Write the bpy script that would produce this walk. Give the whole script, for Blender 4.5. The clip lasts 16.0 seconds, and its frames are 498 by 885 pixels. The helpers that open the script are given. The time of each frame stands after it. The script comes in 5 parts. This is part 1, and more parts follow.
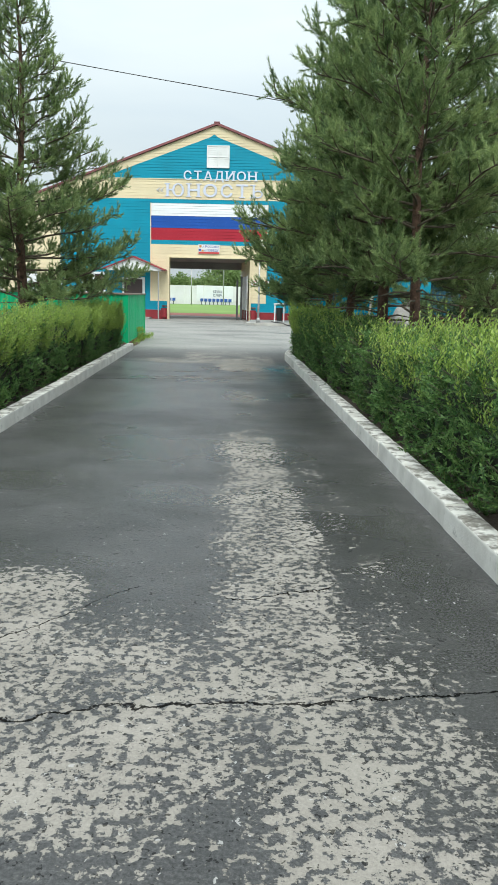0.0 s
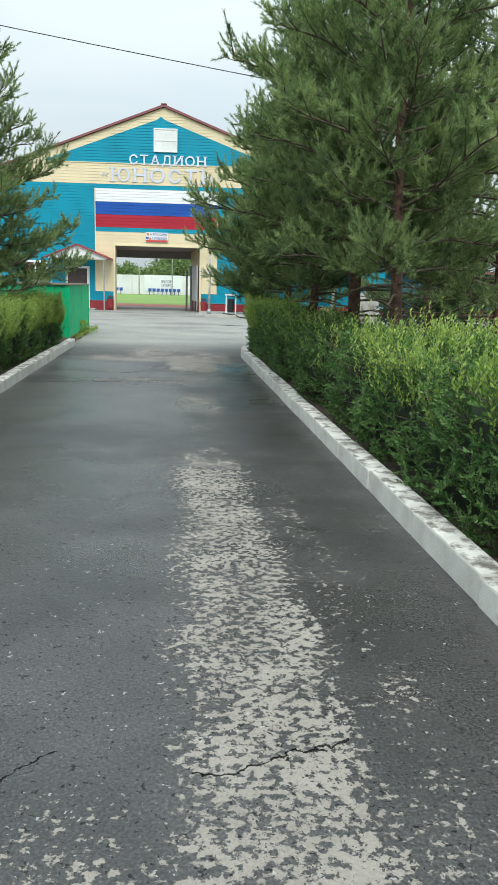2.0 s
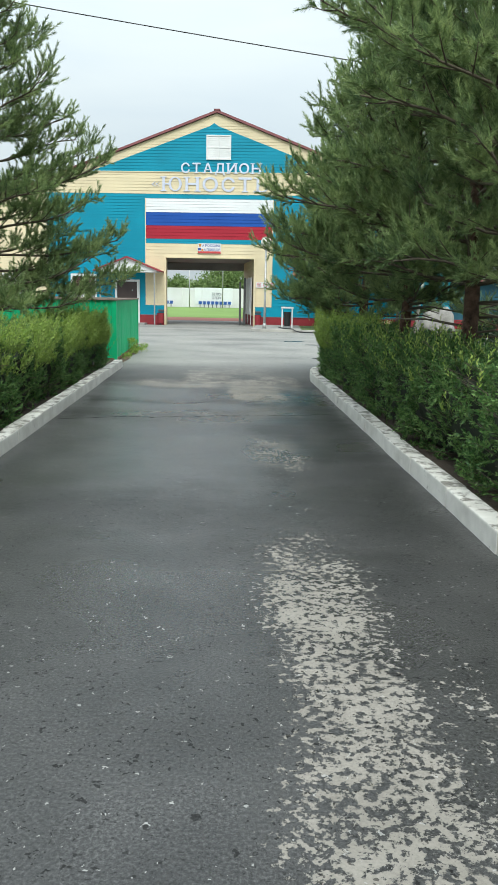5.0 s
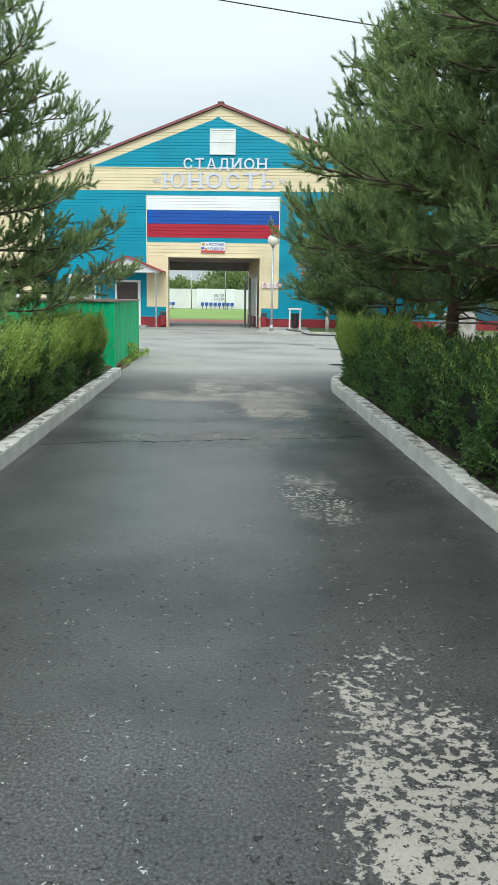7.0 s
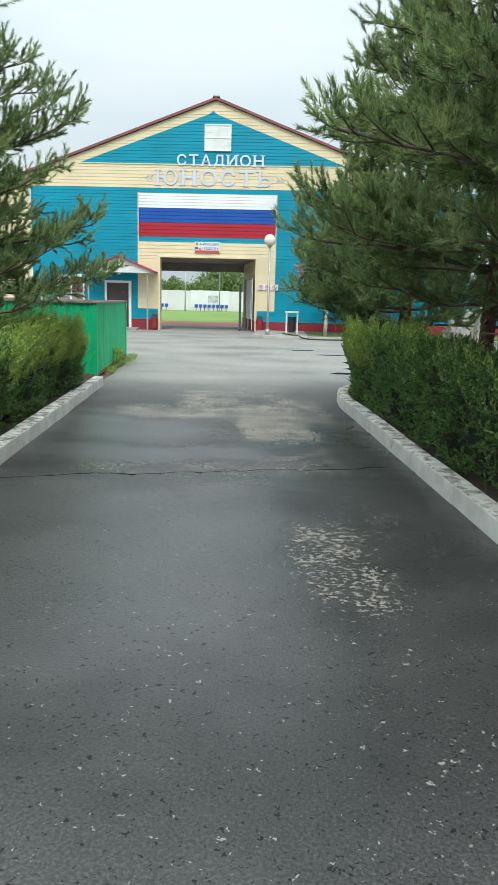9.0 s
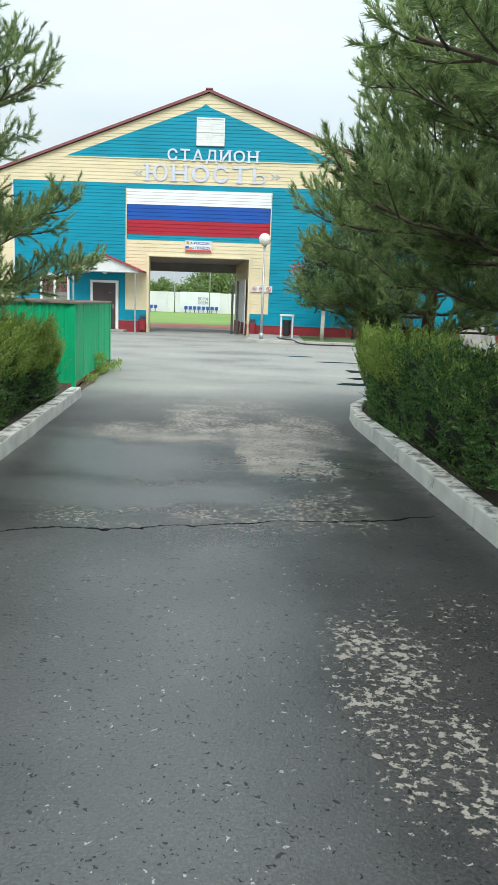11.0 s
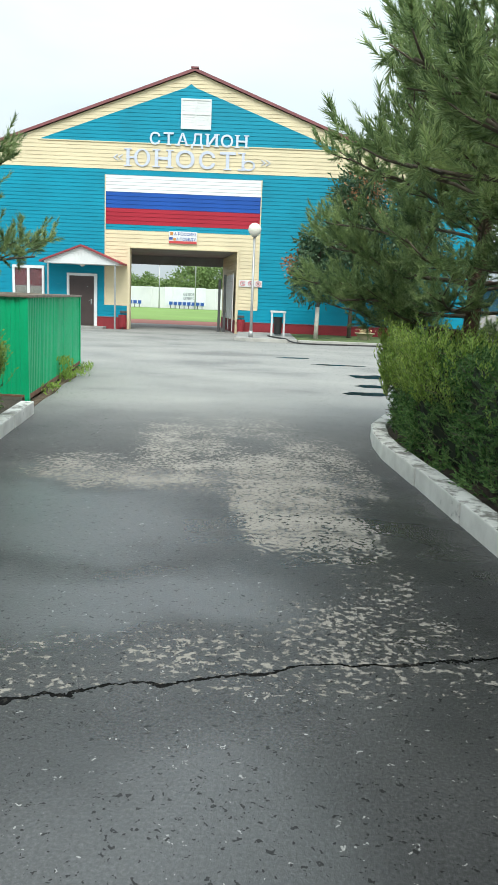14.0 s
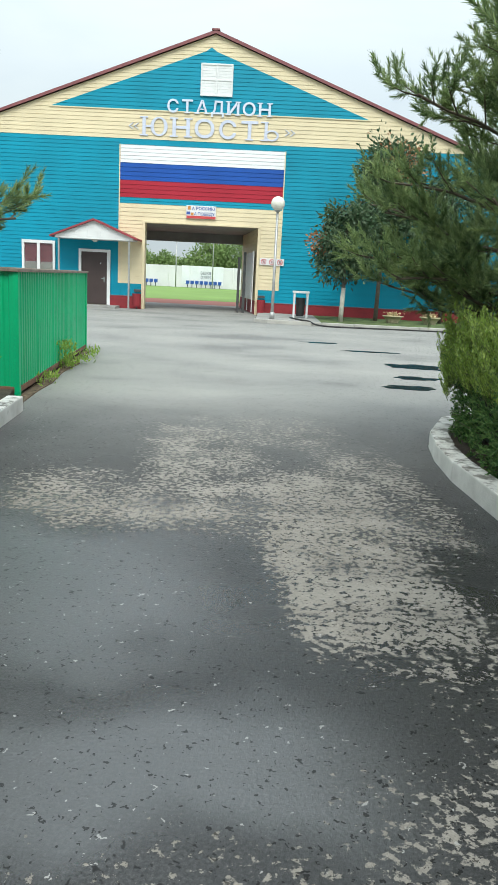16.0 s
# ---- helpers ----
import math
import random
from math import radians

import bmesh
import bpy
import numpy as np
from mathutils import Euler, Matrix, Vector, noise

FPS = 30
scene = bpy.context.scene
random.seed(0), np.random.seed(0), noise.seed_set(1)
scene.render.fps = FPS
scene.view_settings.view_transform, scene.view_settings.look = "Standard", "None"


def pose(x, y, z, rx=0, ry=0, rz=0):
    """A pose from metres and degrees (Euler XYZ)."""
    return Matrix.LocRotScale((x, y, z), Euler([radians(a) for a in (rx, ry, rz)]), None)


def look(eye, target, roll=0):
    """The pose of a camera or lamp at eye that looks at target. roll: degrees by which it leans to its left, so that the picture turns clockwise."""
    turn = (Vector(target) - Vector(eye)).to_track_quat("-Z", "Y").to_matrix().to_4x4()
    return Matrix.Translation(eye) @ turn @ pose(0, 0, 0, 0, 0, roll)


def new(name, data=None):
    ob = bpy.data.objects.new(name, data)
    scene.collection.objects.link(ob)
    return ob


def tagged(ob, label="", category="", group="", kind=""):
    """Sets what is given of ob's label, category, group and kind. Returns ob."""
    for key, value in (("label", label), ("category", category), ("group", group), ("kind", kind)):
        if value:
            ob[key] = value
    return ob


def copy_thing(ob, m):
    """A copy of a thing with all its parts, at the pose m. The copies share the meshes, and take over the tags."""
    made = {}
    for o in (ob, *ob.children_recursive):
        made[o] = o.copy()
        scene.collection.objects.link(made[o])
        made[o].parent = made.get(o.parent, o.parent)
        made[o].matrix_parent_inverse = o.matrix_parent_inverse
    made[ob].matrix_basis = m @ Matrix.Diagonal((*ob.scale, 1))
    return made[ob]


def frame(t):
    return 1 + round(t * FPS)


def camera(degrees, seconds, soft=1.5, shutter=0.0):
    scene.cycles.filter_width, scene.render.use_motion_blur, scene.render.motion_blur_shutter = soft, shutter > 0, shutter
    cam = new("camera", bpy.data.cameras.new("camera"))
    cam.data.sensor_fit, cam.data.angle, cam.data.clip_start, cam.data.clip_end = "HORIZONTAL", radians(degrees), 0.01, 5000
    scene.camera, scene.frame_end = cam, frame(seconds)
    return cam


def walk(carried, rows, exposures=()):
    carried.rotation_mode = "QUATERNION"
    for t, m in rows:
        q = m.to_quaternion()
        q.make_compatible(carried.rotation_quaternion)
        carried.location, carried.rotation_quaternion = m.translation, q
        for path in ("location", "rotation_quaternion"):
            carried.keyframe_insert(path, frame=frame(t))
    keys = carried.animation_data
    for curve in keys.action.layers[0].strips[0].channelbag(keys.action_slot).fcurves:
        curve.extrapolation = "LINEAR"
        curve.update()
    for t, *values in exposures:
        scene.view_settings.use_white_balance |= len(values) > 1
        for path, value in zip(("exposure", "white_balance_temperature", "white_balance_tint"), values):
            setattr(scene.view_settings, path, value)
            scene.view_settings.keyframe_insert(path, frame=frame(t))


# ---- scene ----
cam = camera(36.4, 16.0)
PATH = [
    (0, (0.533, 0.275, 1.36), (0.453, 2.236, 0.977), 1.5),
    (0.5, (0.504, 0.552, 1.376), (0.442, 2.511, 0.981), 1.3),
    (1, (0.462, 0.854, 1.394), (0.462, 2.813, 0.99), 1.5),
    (1.5, (0.463, 1.215, 1.385), (0.511, 3.173, 0.98), 1.5),
    (2, (0.4, 1.56, 1.388), (0.452, 3.518, 0.983), 1.7),
    (2.5, (0.377, 1.901, 1.403), (0.431, 3.859, 1.0), 1.4),
    (3, (0.372, 2.238, 1.42), (0.397, 4.199, 1.028), 1.2),
    (3.5, (0.302, 2.552, 1.429), (0.299, 4.514, 1.043), 1.3),
    (4, (0.246, 2.867, 1.431), (0.242, 4.83, 1.045), 0.9),
    (4.5, (0.174, 3.223, 1.434), (0.116, 5.185, 1.052), 0.5),
    (4.7, (0.123, 3.357, 1.419), (0.047, 5.319, 1.039), 1.1),
    (7, (-0.199, 5.075, 1.398), (-0.28, 7.038, 1.022), 0.9),
    (7.5, (-0.264, 5.412, 1.396), (-0.356, 7.375, 1.02), 0.9),
    (8, (-0.271, 5.762, 1.382), (-0.348, 7.725, 1.009), 1.0),
    (8.5, (-0.256, 6.094, 1.399), (-0.322, 8.059, 1.029), 1.1),
    (9, (-0.301, 6.394, 1.4), (-0.364, 8.358, 1.03), 1.4),
    (11.3, (-0.497, 8.074, 1.384), (-0.526, 10.041, 1.021), 2.0),
    (11.5, (-0.498, 8.204, 1.38), (-0.54, 10.17, 1.016), 1.4),
    (12, (-0.555, 8.55, 1.383), (-0.592, 10.517, 1.022), 2.0),
    (12.5, (-0.529, 8.911, 1.366), (-0.557, 10.878, 1.004), 1.9),
    (13, (-0.561, 9.196, 1.366), (-0.582, 11.163, 1.004), 2.1),
    (13.5, (-0.615, 9.535, 1.373), (-0.611, 11.502, 1.01), 2.2),
    (14, (-0.63, 9.934, 1.367), (-0.624, 11.899, 0.995), 2.3),
    (14.5, (-0.673, 10.314, 1.348), (-0.673, 12.274, 0.953), 2.3),
    (15, (-0.676, 10.654, 1.33), (-0.674, 12.612, 0.923), 2.2),
    (15.5, (-0.692, 11.014, 1.348), (-0.689, 12.972, 0.938), 2.2),
    (16, (-0.776, 11.366, 1.335), (-0.807, 13.321, 0.911), 2.9),
]
walk(cam, [(t, look(eye, target, roll)) for t, eye, target, roll in PATH], [(0, 0.2, 6300, 2), (9, 0.18, 6300, 2), (12.5, 0.34, 6300, 2), (15, 0.37, 6300, 2), (16, 0.25, 6300, 2)])

# ---- world and sun: bright overcast ----
world = bpy.data.worlds.new("sky")
scene.world = world
world.use_nodes = True
wn = world.node_tree.nodes
wl = world.node_tree.links
wn.clear()
w_out = wn.new("ShaderNodeOutputWorld")
w_bg = wn.new("ShaderNodeBackground")
w_sky = wn.new("ShaderNodeTexSky")
w_sky.sky_type = "NISHITA"
w_sky.sun_disc = False
w_sky.sun_elevation = radians(52)
w_sky.sun_rotation = radians(176)
w_dim = wn.new("ShaderNodeVectorMath")
w_dim.operation = "SCALE"
w_dim.inputs["Scale"].default_value = 0.1
w_noise = wn.new("ShaderNodeTexNoise")
w_noise.inputs["Scale"].default_value = 2.2
w_noise.inputs["Detail"].default_value = 5.0
w_noise.inputs["Distortion"].default_value = 0.4
w_map = wn.new("ShaderNodeMapping")
w_map.inputs["Scale"].default_value = (1.0, 1.0, 2.6)
w_co = wn.new("ShaderNodeTexCoord")
w_ramp = wn.new("ShaderNodeValToRGB")
w_ramp.color_ramp.elements[0].position = 0.3
w_ramp.color_ramp.elements[0].color = (0.74, 0.82, 0.92, 1)
w_ramp.color_ramp.elements[1].position = 0.65
w_ramp.color_ramp.elements[1].color = (0.93, 0.97, 1.0, 1)
w_mix = wn.new("ShaderNodeMixRGB")
w_mix.inputs[0].default_value = 0.88
wl.new(w_co.outputs["Generated"], w_map.inputs["Vector"])
wl.new(w_map.outputs[0], w_noise.inputs["Vector"])
wl.new(w_noise.outputs["Fac"], w_ramp.inputs[0])
wl.new(w_sky.outputs[0], w_dim.inputs[0])
wl.new(w_dim.outputs[0], w_mix.inputs[1])
wl.new(w_ramp.outputs[0], w_mix.inputs[2])
# an overcast sky brightens towards the zenith
w_sep = wn.new("ShaderNodeSeparateXYZ")
wl.new(w_co.outputs["Generated"], w_sep.inputs[0])
w_grad = wn.new("ShaderNodeMath")
w_grad.operation = "MULTIPLY_ADD"
w_grad.use_clamp = False
w_grad.inputs[1].default_value = 1.3
w_grad.inputs[2].default_value = 0.6
w_up = wn.new("ShaderNodeMath")
w_up.operation = "MAXIMUM"
w_up.inputs[1].default_value = 0.0
wl.new(w_sep.outputs[2], w_up.inputs[0])
wl.new(w_up.outputs[0], w_grad.inputs[0])
w_gain = wn.new("ShaderNodeVectorMath")
w_gain.operation = "SCALE"
wl.new(w_mix.outputs[0], w_gain.inputs[0])
wl.new(w_grad.outputs[0], w_gain.inputs["Scale"])
wl.new(w_gain.outputs[0], w_bg.inputs[0])
w_bg.inputs[1].default_value = 1.0
wl.new(w_bg.outputs[0], w_out.inputs[0])

sun_data = bpy.data.lights.new("sun", "SUN")
sun_data.energy = 2.4
sun_data.angle = radians(32)
sun_data.color = (1.0, 0.97, 0.92)
sun = new("sun", sun_data)
sun.matrix_world = look((1.5, -20, 26), (0, 0, 0))


# ---- materials ----
def mat_base(name, rough=0.8, metal=0.0, spec=0.5):
    m = bpy.data.materials.new(name)
    m.use_nodes = True
    b = m.node_tree.nodes["Principled BSDF"]
    b.inputs["Roughness"].default_value = rough
    b.inputs["Metallic"].default_value = metal
    b.inputs["Specular IOR Level"].default_value = spec
    return m, m.node_tree.nodes, m.node_tree.links, b


def coords(n):
    return n.new("ShaderNodeTexCoord").outputs["Object"]


def noise_node(n, l, vec, scale, detail=4.0, rough=0.55):
    t = n.new("ShaderNodeTexNoise")
    t.inputs["Scale"].default_value = scale
    t.inputs["Detail"].default_value = detail
    t.inputs["Roughness"].default_value = rough
    l.new(vec, t.inputs["Vector"])
    return t.outputs["Fac"]


def ramp(n, l, fac, stops):
    r = n.new("ShaderNodeValToRGB")
    e = r.color_ramp.elements
    while len(e) < len(stops):
        e.new(0.5)
    for k, (p, c) in enumerate(stops):
        e[k].position = p
        e[k].color = (*c, 1) if len(c) == 3 else c
    l.new(fac, r.inputs[0])
    return r.outputs[0]


def calc(n, l, op, a, b=None, c=None, clamp=False):
    m = n.new("ShaderNodeMath")
    m.operation = op
    m.use_clamp = clamp
    for k, v in enumerate((a, b, c)):
        if v is None:
            continue
        if isinstance(v, (int, float)):
            m.inputs[k].default_value = v
        else:
            l.new(v, m.inputs[k])
    return m.outputs[0]


def blend(n, l, fac, a, b, mode="MIX"):
    m = n.new("ShaderNodeMixRGB")
    m.blend_type = mode
    for k, v in enumerate((fac, a, b)):
        if isinstance(v, (int, float)):
            m.inputs[k].default_value = v
        elif isinstance(v, tuple):
            m.inputs[k].default_value = (*v, 1)
        else:
            l.new(v, m.inputs[k])
    return m.outputs[0]


def bump(n, l, b, height, strength=0.3, dist=0.01):
    k = n.new("ShaderNodeBump")
    k.inputs["Strength"].default_value = strength
    k.inputs["Distance"].default_value = dist
    l.new(height, k.inputs["Height"])
    l.new(k.outputs[0], b.inputs["Normal"])


def worn(name, col, dark=0.75, light=1.12, rough=0.7, scale=3.0, fine=60.0, strength=0.2, dist=0.004, metal=0.0, spec=0.5, vary=0.0):
    """A painted or raw surface: stains at one scale, grain at another."""
    m, n, l, b = mat_base(name, rough, metal, spec)
    v = coords(n)
    big = noise_node(n, l, v, scale, 5)
    c1 = ramp(n, l, big, [(0.3, tuple(x * dark for x in col)), (0.52, col), (0.75, tuple(min(1, x * light) for x in col))])
    small = noise_node(n, l, v, fine, 3)
    c2 = blend(n, l, 0.25, c1, ramp(n, l, small, [(0.3, (0.35, 0.35, 0.35)), (0.6, (1, 1, 1))]), "MULTIPLY")
    if vary:
        info = n.new("ShaderNodeObjectInfo")
        gain = calc(n, l, "MULTIPLY_ADD", info.outputs["Random"], vary, 1 - vary * 0.5)
        hsv = n.new("ShaderNodeHueSaturation")
        l.new(gain, hsv.inputs["Value"])
        l.new(c2, hsv.inputs["Color"])
        c2 = hsv.outputs[0]
    l.new(c2, b.inputs["Base Color"])
    bump(n, l, b, small, strength, dist)
    return m


def leafy(name, dark, mid, light, rough=0.55, trans=0.25, patch=1.3, single=0.6, broad=0.5):
    """Foliage: colour varies leaf by leaf and in patches; some light comes through."""
    m, n, l, b = mat_base(name, rough, 0, 0.35)
    g = n.new("ShaderNodeNewGeometry")
    v = coords(n)
    big = noise_node(n, l, v, patch, 3)
    f = calc(n, l, "MULTIPLY_ADD", g.outputs["Random Per Island"], single, calc(n, l, "MULTIPLY_ADD", big, broad, 0.55 - 0.5 * (single + broad)))
    c = ramp(n, l, f, [(0.2, dark), (0.5, mid), (0.85, light)])
    l.new(c, b.inputs["Base Color"])
    tr = n.new("ShaderNodeBsdfTranslucent")
    l.new(c, tr.inputs["Color"])
    mx = n.new("ShaderNodeMixShader")
    mx.inputs[0].default_value = trans
    l.new(b.outputs[0], mx.inputs[1])
    l.new(tr.outputs[0], mx.inputs[2])
    l.new(mx.outputs[0], n["Material Output"].inputs["Surface"])
    return m


def asphalt_material():
    """Damp asphalt that dries in flaking patches along the wheel tracks; u runs across the drive, v along it."""
    m, n, l, b = mat_base("asphalt", 0.6, 0, 0.5)
    v = coords(n)
    sep = n.new("ShaderNodeSeparateXYZ")
    l.new(v, sep.inputs[0])
    X, Y = sep.outputs[0], sep.outputs[1]
    U = calc(n, l, "MULTIPLY_ADD", Y, 0.081, X)
    wob = noise_node(n, l, v, 0.9, 3)
    U2 = calc(n, l, "ADD", U, calc(n, l, "MULTIPLY_ADD", wob, 0.4, -0.2))
    Y2 = calc(n, l, "ADD", Y, calc(n, l, "MULTIPLY_ADD", wob, 1.2, -0.6))

    def step(val, lo, hi):
        k = n.new("ShaderNodeMapRange")
        k.interpolation_type = "SMOOTHSTEP"
        k.inputs["From Min"].default_value = lo
        k.inputs["From Max"].default_value = hi
        l.new(val, k.inputs["Value"])
        return k.outputs[0]

    def band(val, a0, a1, b1, b0):
        return calc(n, l, "MULTIPLY", step(val, a0, a1), calc(n, l, "SUBTRACT", 1, step(val, b1, b0)))

    def patch(u, vv, gain):
        return calc(n, l, "MULTIPLY", calc(n, l, "MULTIPLY", band(U2, *u), band(Y2, *vv)), gain)

    patches = [
        patch((0.25, 0.74, 0.98, 1.42), (-9, -8, 7.0, 9.5), 0.96),
        patch((1.05, 1.28, 1.34, 1.6), (-9, -8, 6.2, 8.0), 0.66),
        patch((-1.1, -0.3, 1.0, 1.7), (1.3, 2.2, 2.7, 4.3), 0.95),
        patch((0.3, 0.75, 1.3, 1.85), (-9, -8, 2.6, 4.8), 0.85),
        patch((-1.0, -0.5, -0.2, 0.25), (1.2, 2.2, 3.5, 4.2), 1.0),
        patch((0.5, 0.85, 1.1, 1.5), (7.6, 8.6, 9.2, 10.0), 0.55),
        patch((0.42, 0.8, 1.0, 1.6), (9.0, 9.9, 10.9, 12.1), 0.8),
        patch((1.1, 1.3, 1.42, 1.6), (10.4, 10.9, 11.3, 12.0), 0.66),
        patch((-1.3, -0.7, 1.2, 1.7), (11.95, 12.45, 12.7, 13.2), 0.72),
        patch((0.2, 0.65, 1.2, 1.7), (12.1, 12.6, 12.9, 13.8), 0.8),
        patch((0.75, 1.0, 1.25, 1.6), (12.8, 13.2, 14.0, 14.8), 0.68),
        patch((0.34, 0.6, 1.15, 1.7), (13.5, 14.2, 16.2, 17.8), 1.02),
        patch((0.85, 1.1, 1.6, 2.0), (14.6, 15.4, 17.0, 18.6), 0.9),
        patch((-1.7, -0.9, 0.6, 0.9), (15.0, 15.5, 15.9, 17.0), 0.92),
        patch((-0.8, -0.1, 0.4, 0.9), (15.1, 15.6, 17.6, 19.2), 0.9),
        patch((-0.7, 0.3, 1.2, 1.9), (16.8, 17.6, 18.4, 19.6), 0.78),
    ]
    D = patches[0]
    for p in patches[1:]:
        D = calc(n, l, "MAXIMUM", D, p)
    st = n.new("ShaderNodeMapping")
    st.inputs["Scale"].default_value = (0.9, 0.95, 1.0)
    l.new(v, st.inputs["Vector"])
    flake = noise_node(n, l, st.outputs[0], 29.0, 6, 0.68)
    mid_n = noise_node(n, l, v, 3.2, 4)
    raw = calc(n, l, "ADD", calc(n, l, "MULTIPLY_ADD", flake, 1.7, -0.35), calc(n, l, "MULTIPLY_ADD", mid_n, 0.5, -0.25))
    lim = calc(n, l, "MULTIPLY_ADD", D, -0.62, 1.04)
    dry = step(calc(n, l, "SUBTRACT", raw, lim), 0.0, 0.05)
    # the forecourt is nearly dry, with broad damp stains
    stain_map = n.new("ShaderNodeMapping")
    stain_map.inputs["Scale"].default_value = (0.6, 0.9, 1.0)
    l.new(v, stain_map.inputs["Vector"])
    stain = noise_node(n, l, stain_map.outputs[0], 0.75, 4, 0.5)
    yard = calc(n, l, "MULTIPLY", step(Y2, 17.6, 20.4), calc(n, l, "MULTIPLY_ADD", step(stain, 0.30, 0.46), 0.45, 0.55))
    grit = noise_node(n, l, v, 85.0, 4, 0.75)
    wet_tone = noise_node(n, l, v, 1.7, 4)
    wet_col = blend(n, l, 1.0, ramp(n, l, wet_tone, [(0.3, (0.038, 0.0375, 0.037)), (0.7, (0.068, 0.066, 0.065))]),
                    ramp(n, l, grit, [(0.3, (0.3, 0.3, 0.3)), (0.5, (0.95, 0.95, 0.95)), (0.72, (2.2, 2.2, 2.2))]), "MULTIPLY")
    # wettest in the hollow of the drive, drying off towards the forecourt
    soak = calc(n, l, "MULTIPLY", calc(n, l, "MULTIPLY", step(Y2, 7.4, 8.8), calc(n, l, "MULTIPLY_ADD", step(Y2, 12.2, 12.9), 0.22, 0.26)), calc(n, l, "SUBTRACT", 1, step(Y2, 14.8, 15.6)))
    wet_col = blend(n, l, soak, wet_col, (0.012, 0.012, 0.013))
    wet_col = blend(n, l, calc(n, l, "MULTIPLY", step(Y2, 15.4, 18.5), 0.4), wet_col, (0.19, 0.185, 0.175))
    dry_col = blend(n, l, 1.0, ramp(n, l, mid_n, [(0.3, (0.235, 0.215, 0.187)), (0.7, (0.31, 0.285, 0.252))]),
                    ramp(n, l, grit, [(0.3, (0.78, 0.78, 0.78)), (0.6, (1.05, 1.05, 1.05))]), "MULTIPLY")
    yard_col = blend(n, l, 1.0, ramp(n, l, stain, [(0.35, (0.255, 0.25, 0.235)), (0.7, (0.33, 0.32, 0.295))]),
                     ramp(n, l, grit, [(0.3, (0.75, 0.75, 0.75)), (0.6, (1.05, 1.05, 1.05))]), "MULTIPLY")
    col = blend(n, l, yard, blend(n, l, dry, wet_col, dry_col), yard_col)
    # pale chips of stone
    vor = n.new("ShaderNodeTexVoronoi")
    vor.inputs["Scale"].default_value = 30.0
    jit = n.new("ShaderNodeMixRGB")
    jit.blend_type = "ADD"
    jit.inputs[0].default_value = 0.07
    jn = n.new("ShaderNodeTexNoise")
    jn.inputs["Scale"].default_value = 40.0
    l.new(v, jn.inputs["Vector"])
    l.new(v, jit.inputs[1])
    l.new(jn.outputs["Color"], jit.inputs[2])
    l.new(jit.outputs[0], vor.inputs["Vector"])
    csep = n.new("ShaderNodeSeparateXYZ")
    l.new(vor.outputs["Color"], csep.inputs[0])
    chip = calc(n, l, "MULTIPLY", calc(n, l, "LESS_THAN", vor.outputs["Distance"], calc(n, l, "MULTIPLY", csep.outputs[2], 0.2)), calc(n, l, "GREATER_THAN", csep.outputs[0], 0.5))
    col = blend(n, l, calc(n, l, "MULTIPLY", chip, 0.75), col, (0.38, 0.37, 0.35))
    vor2 = n.new("ShaderNodeTexVoronoi")
    vor2.inputs["Scale"].default_value = 34.0
    l.new(jit.outputs[0], vor2.inputs["Vector"])
    psep = n.new("ShaderNodeSeparateXYZ")
    l.new(vor2.outputs["Color"], psep.inputs[0])
    pit = calc(n, l, "MULTIPLY", calc(n, l, "LESS_THAN", vor2.outputs["Distance"], calc(n, l, "MULTIPLY_ADD", psep.outputs[2], 0.24, 0.08)), calc(n, l, "LESS_THAN", psep.outputs[1], 0.9))
    col = blend(n, l, calc(n, l, "MULTIPLY", pit, 0.7), col, (0.014, 0.014, 0.014))
    # two cracks right across, one short one
    wig = calc(n, l, "ADD", calc(n, l, "MULTIPLY_ADD", noise_node(n, l, v, 1.6, 3, 0.5), 0.34, -0.17), calc(n, l, "MULTIPLY_ADD", noise_node(n, l, v, 14.0, 4, 0.7), 0.10, -0.05))

    def crack(y0, slope, half, u0, u1):
        line = calc(n, l, "ABSOLUTE", calc(n, l, "SUBTRACT", calc(n, l, "ADD", Y, wig), calc(n, l, "MULTIPLY_ADD", X, slope, y0)))
        wid = calc(n, l, "MULTIPLY", calc(n, l, "MULTIPLY_ADD", mid_n, 2.0, -0.2), half)
        inside = calc(n, l, "MULTIPLY", calc(n, l, "GREATER_THAN", U, u0), calc(n, l, "LESS_THAN", U, u1))
        return calc(n, l, "MULTIPLY", calc(n, l, "LESS_THAN", line, wid), inside)

    cr = calc(n, l, "MAXIMUM", crack(2.54, 0.19, 0.008, -1.5, 1.75), crack(12.68, 0.24, 0.0125, -1.5, 1.75))
    cr = calc(n, l, "MAXIMUM", cr, crack(3.45, 0.3, 0.006, 0.6, 1.1))
    cr = calc(n, l, "MAXIMUM", cr, crack(3.7, 1.2, 0.006, -0.75, 0.2))
    col = blend(n, l, calc(n, l, "MULTIPLY", cr, 0.92), col, (0.008, 0.008, 0.008))
    l.new(col, b.inputs["Base Color"])
    any_dry = calc(n, l, "MAXIMUM", dry, yard)
    wetness = ramp(n, l, noise_node(n, l, stain_map.outputs[0], 0.9, 3), [(0.38, (0.20, 0.20, 0.20)), (0.62, (0.46, 0.46, 0.46))])
    rough = blend(n, l, any_dry, wetness, (0.85, 0.85, 0.85))
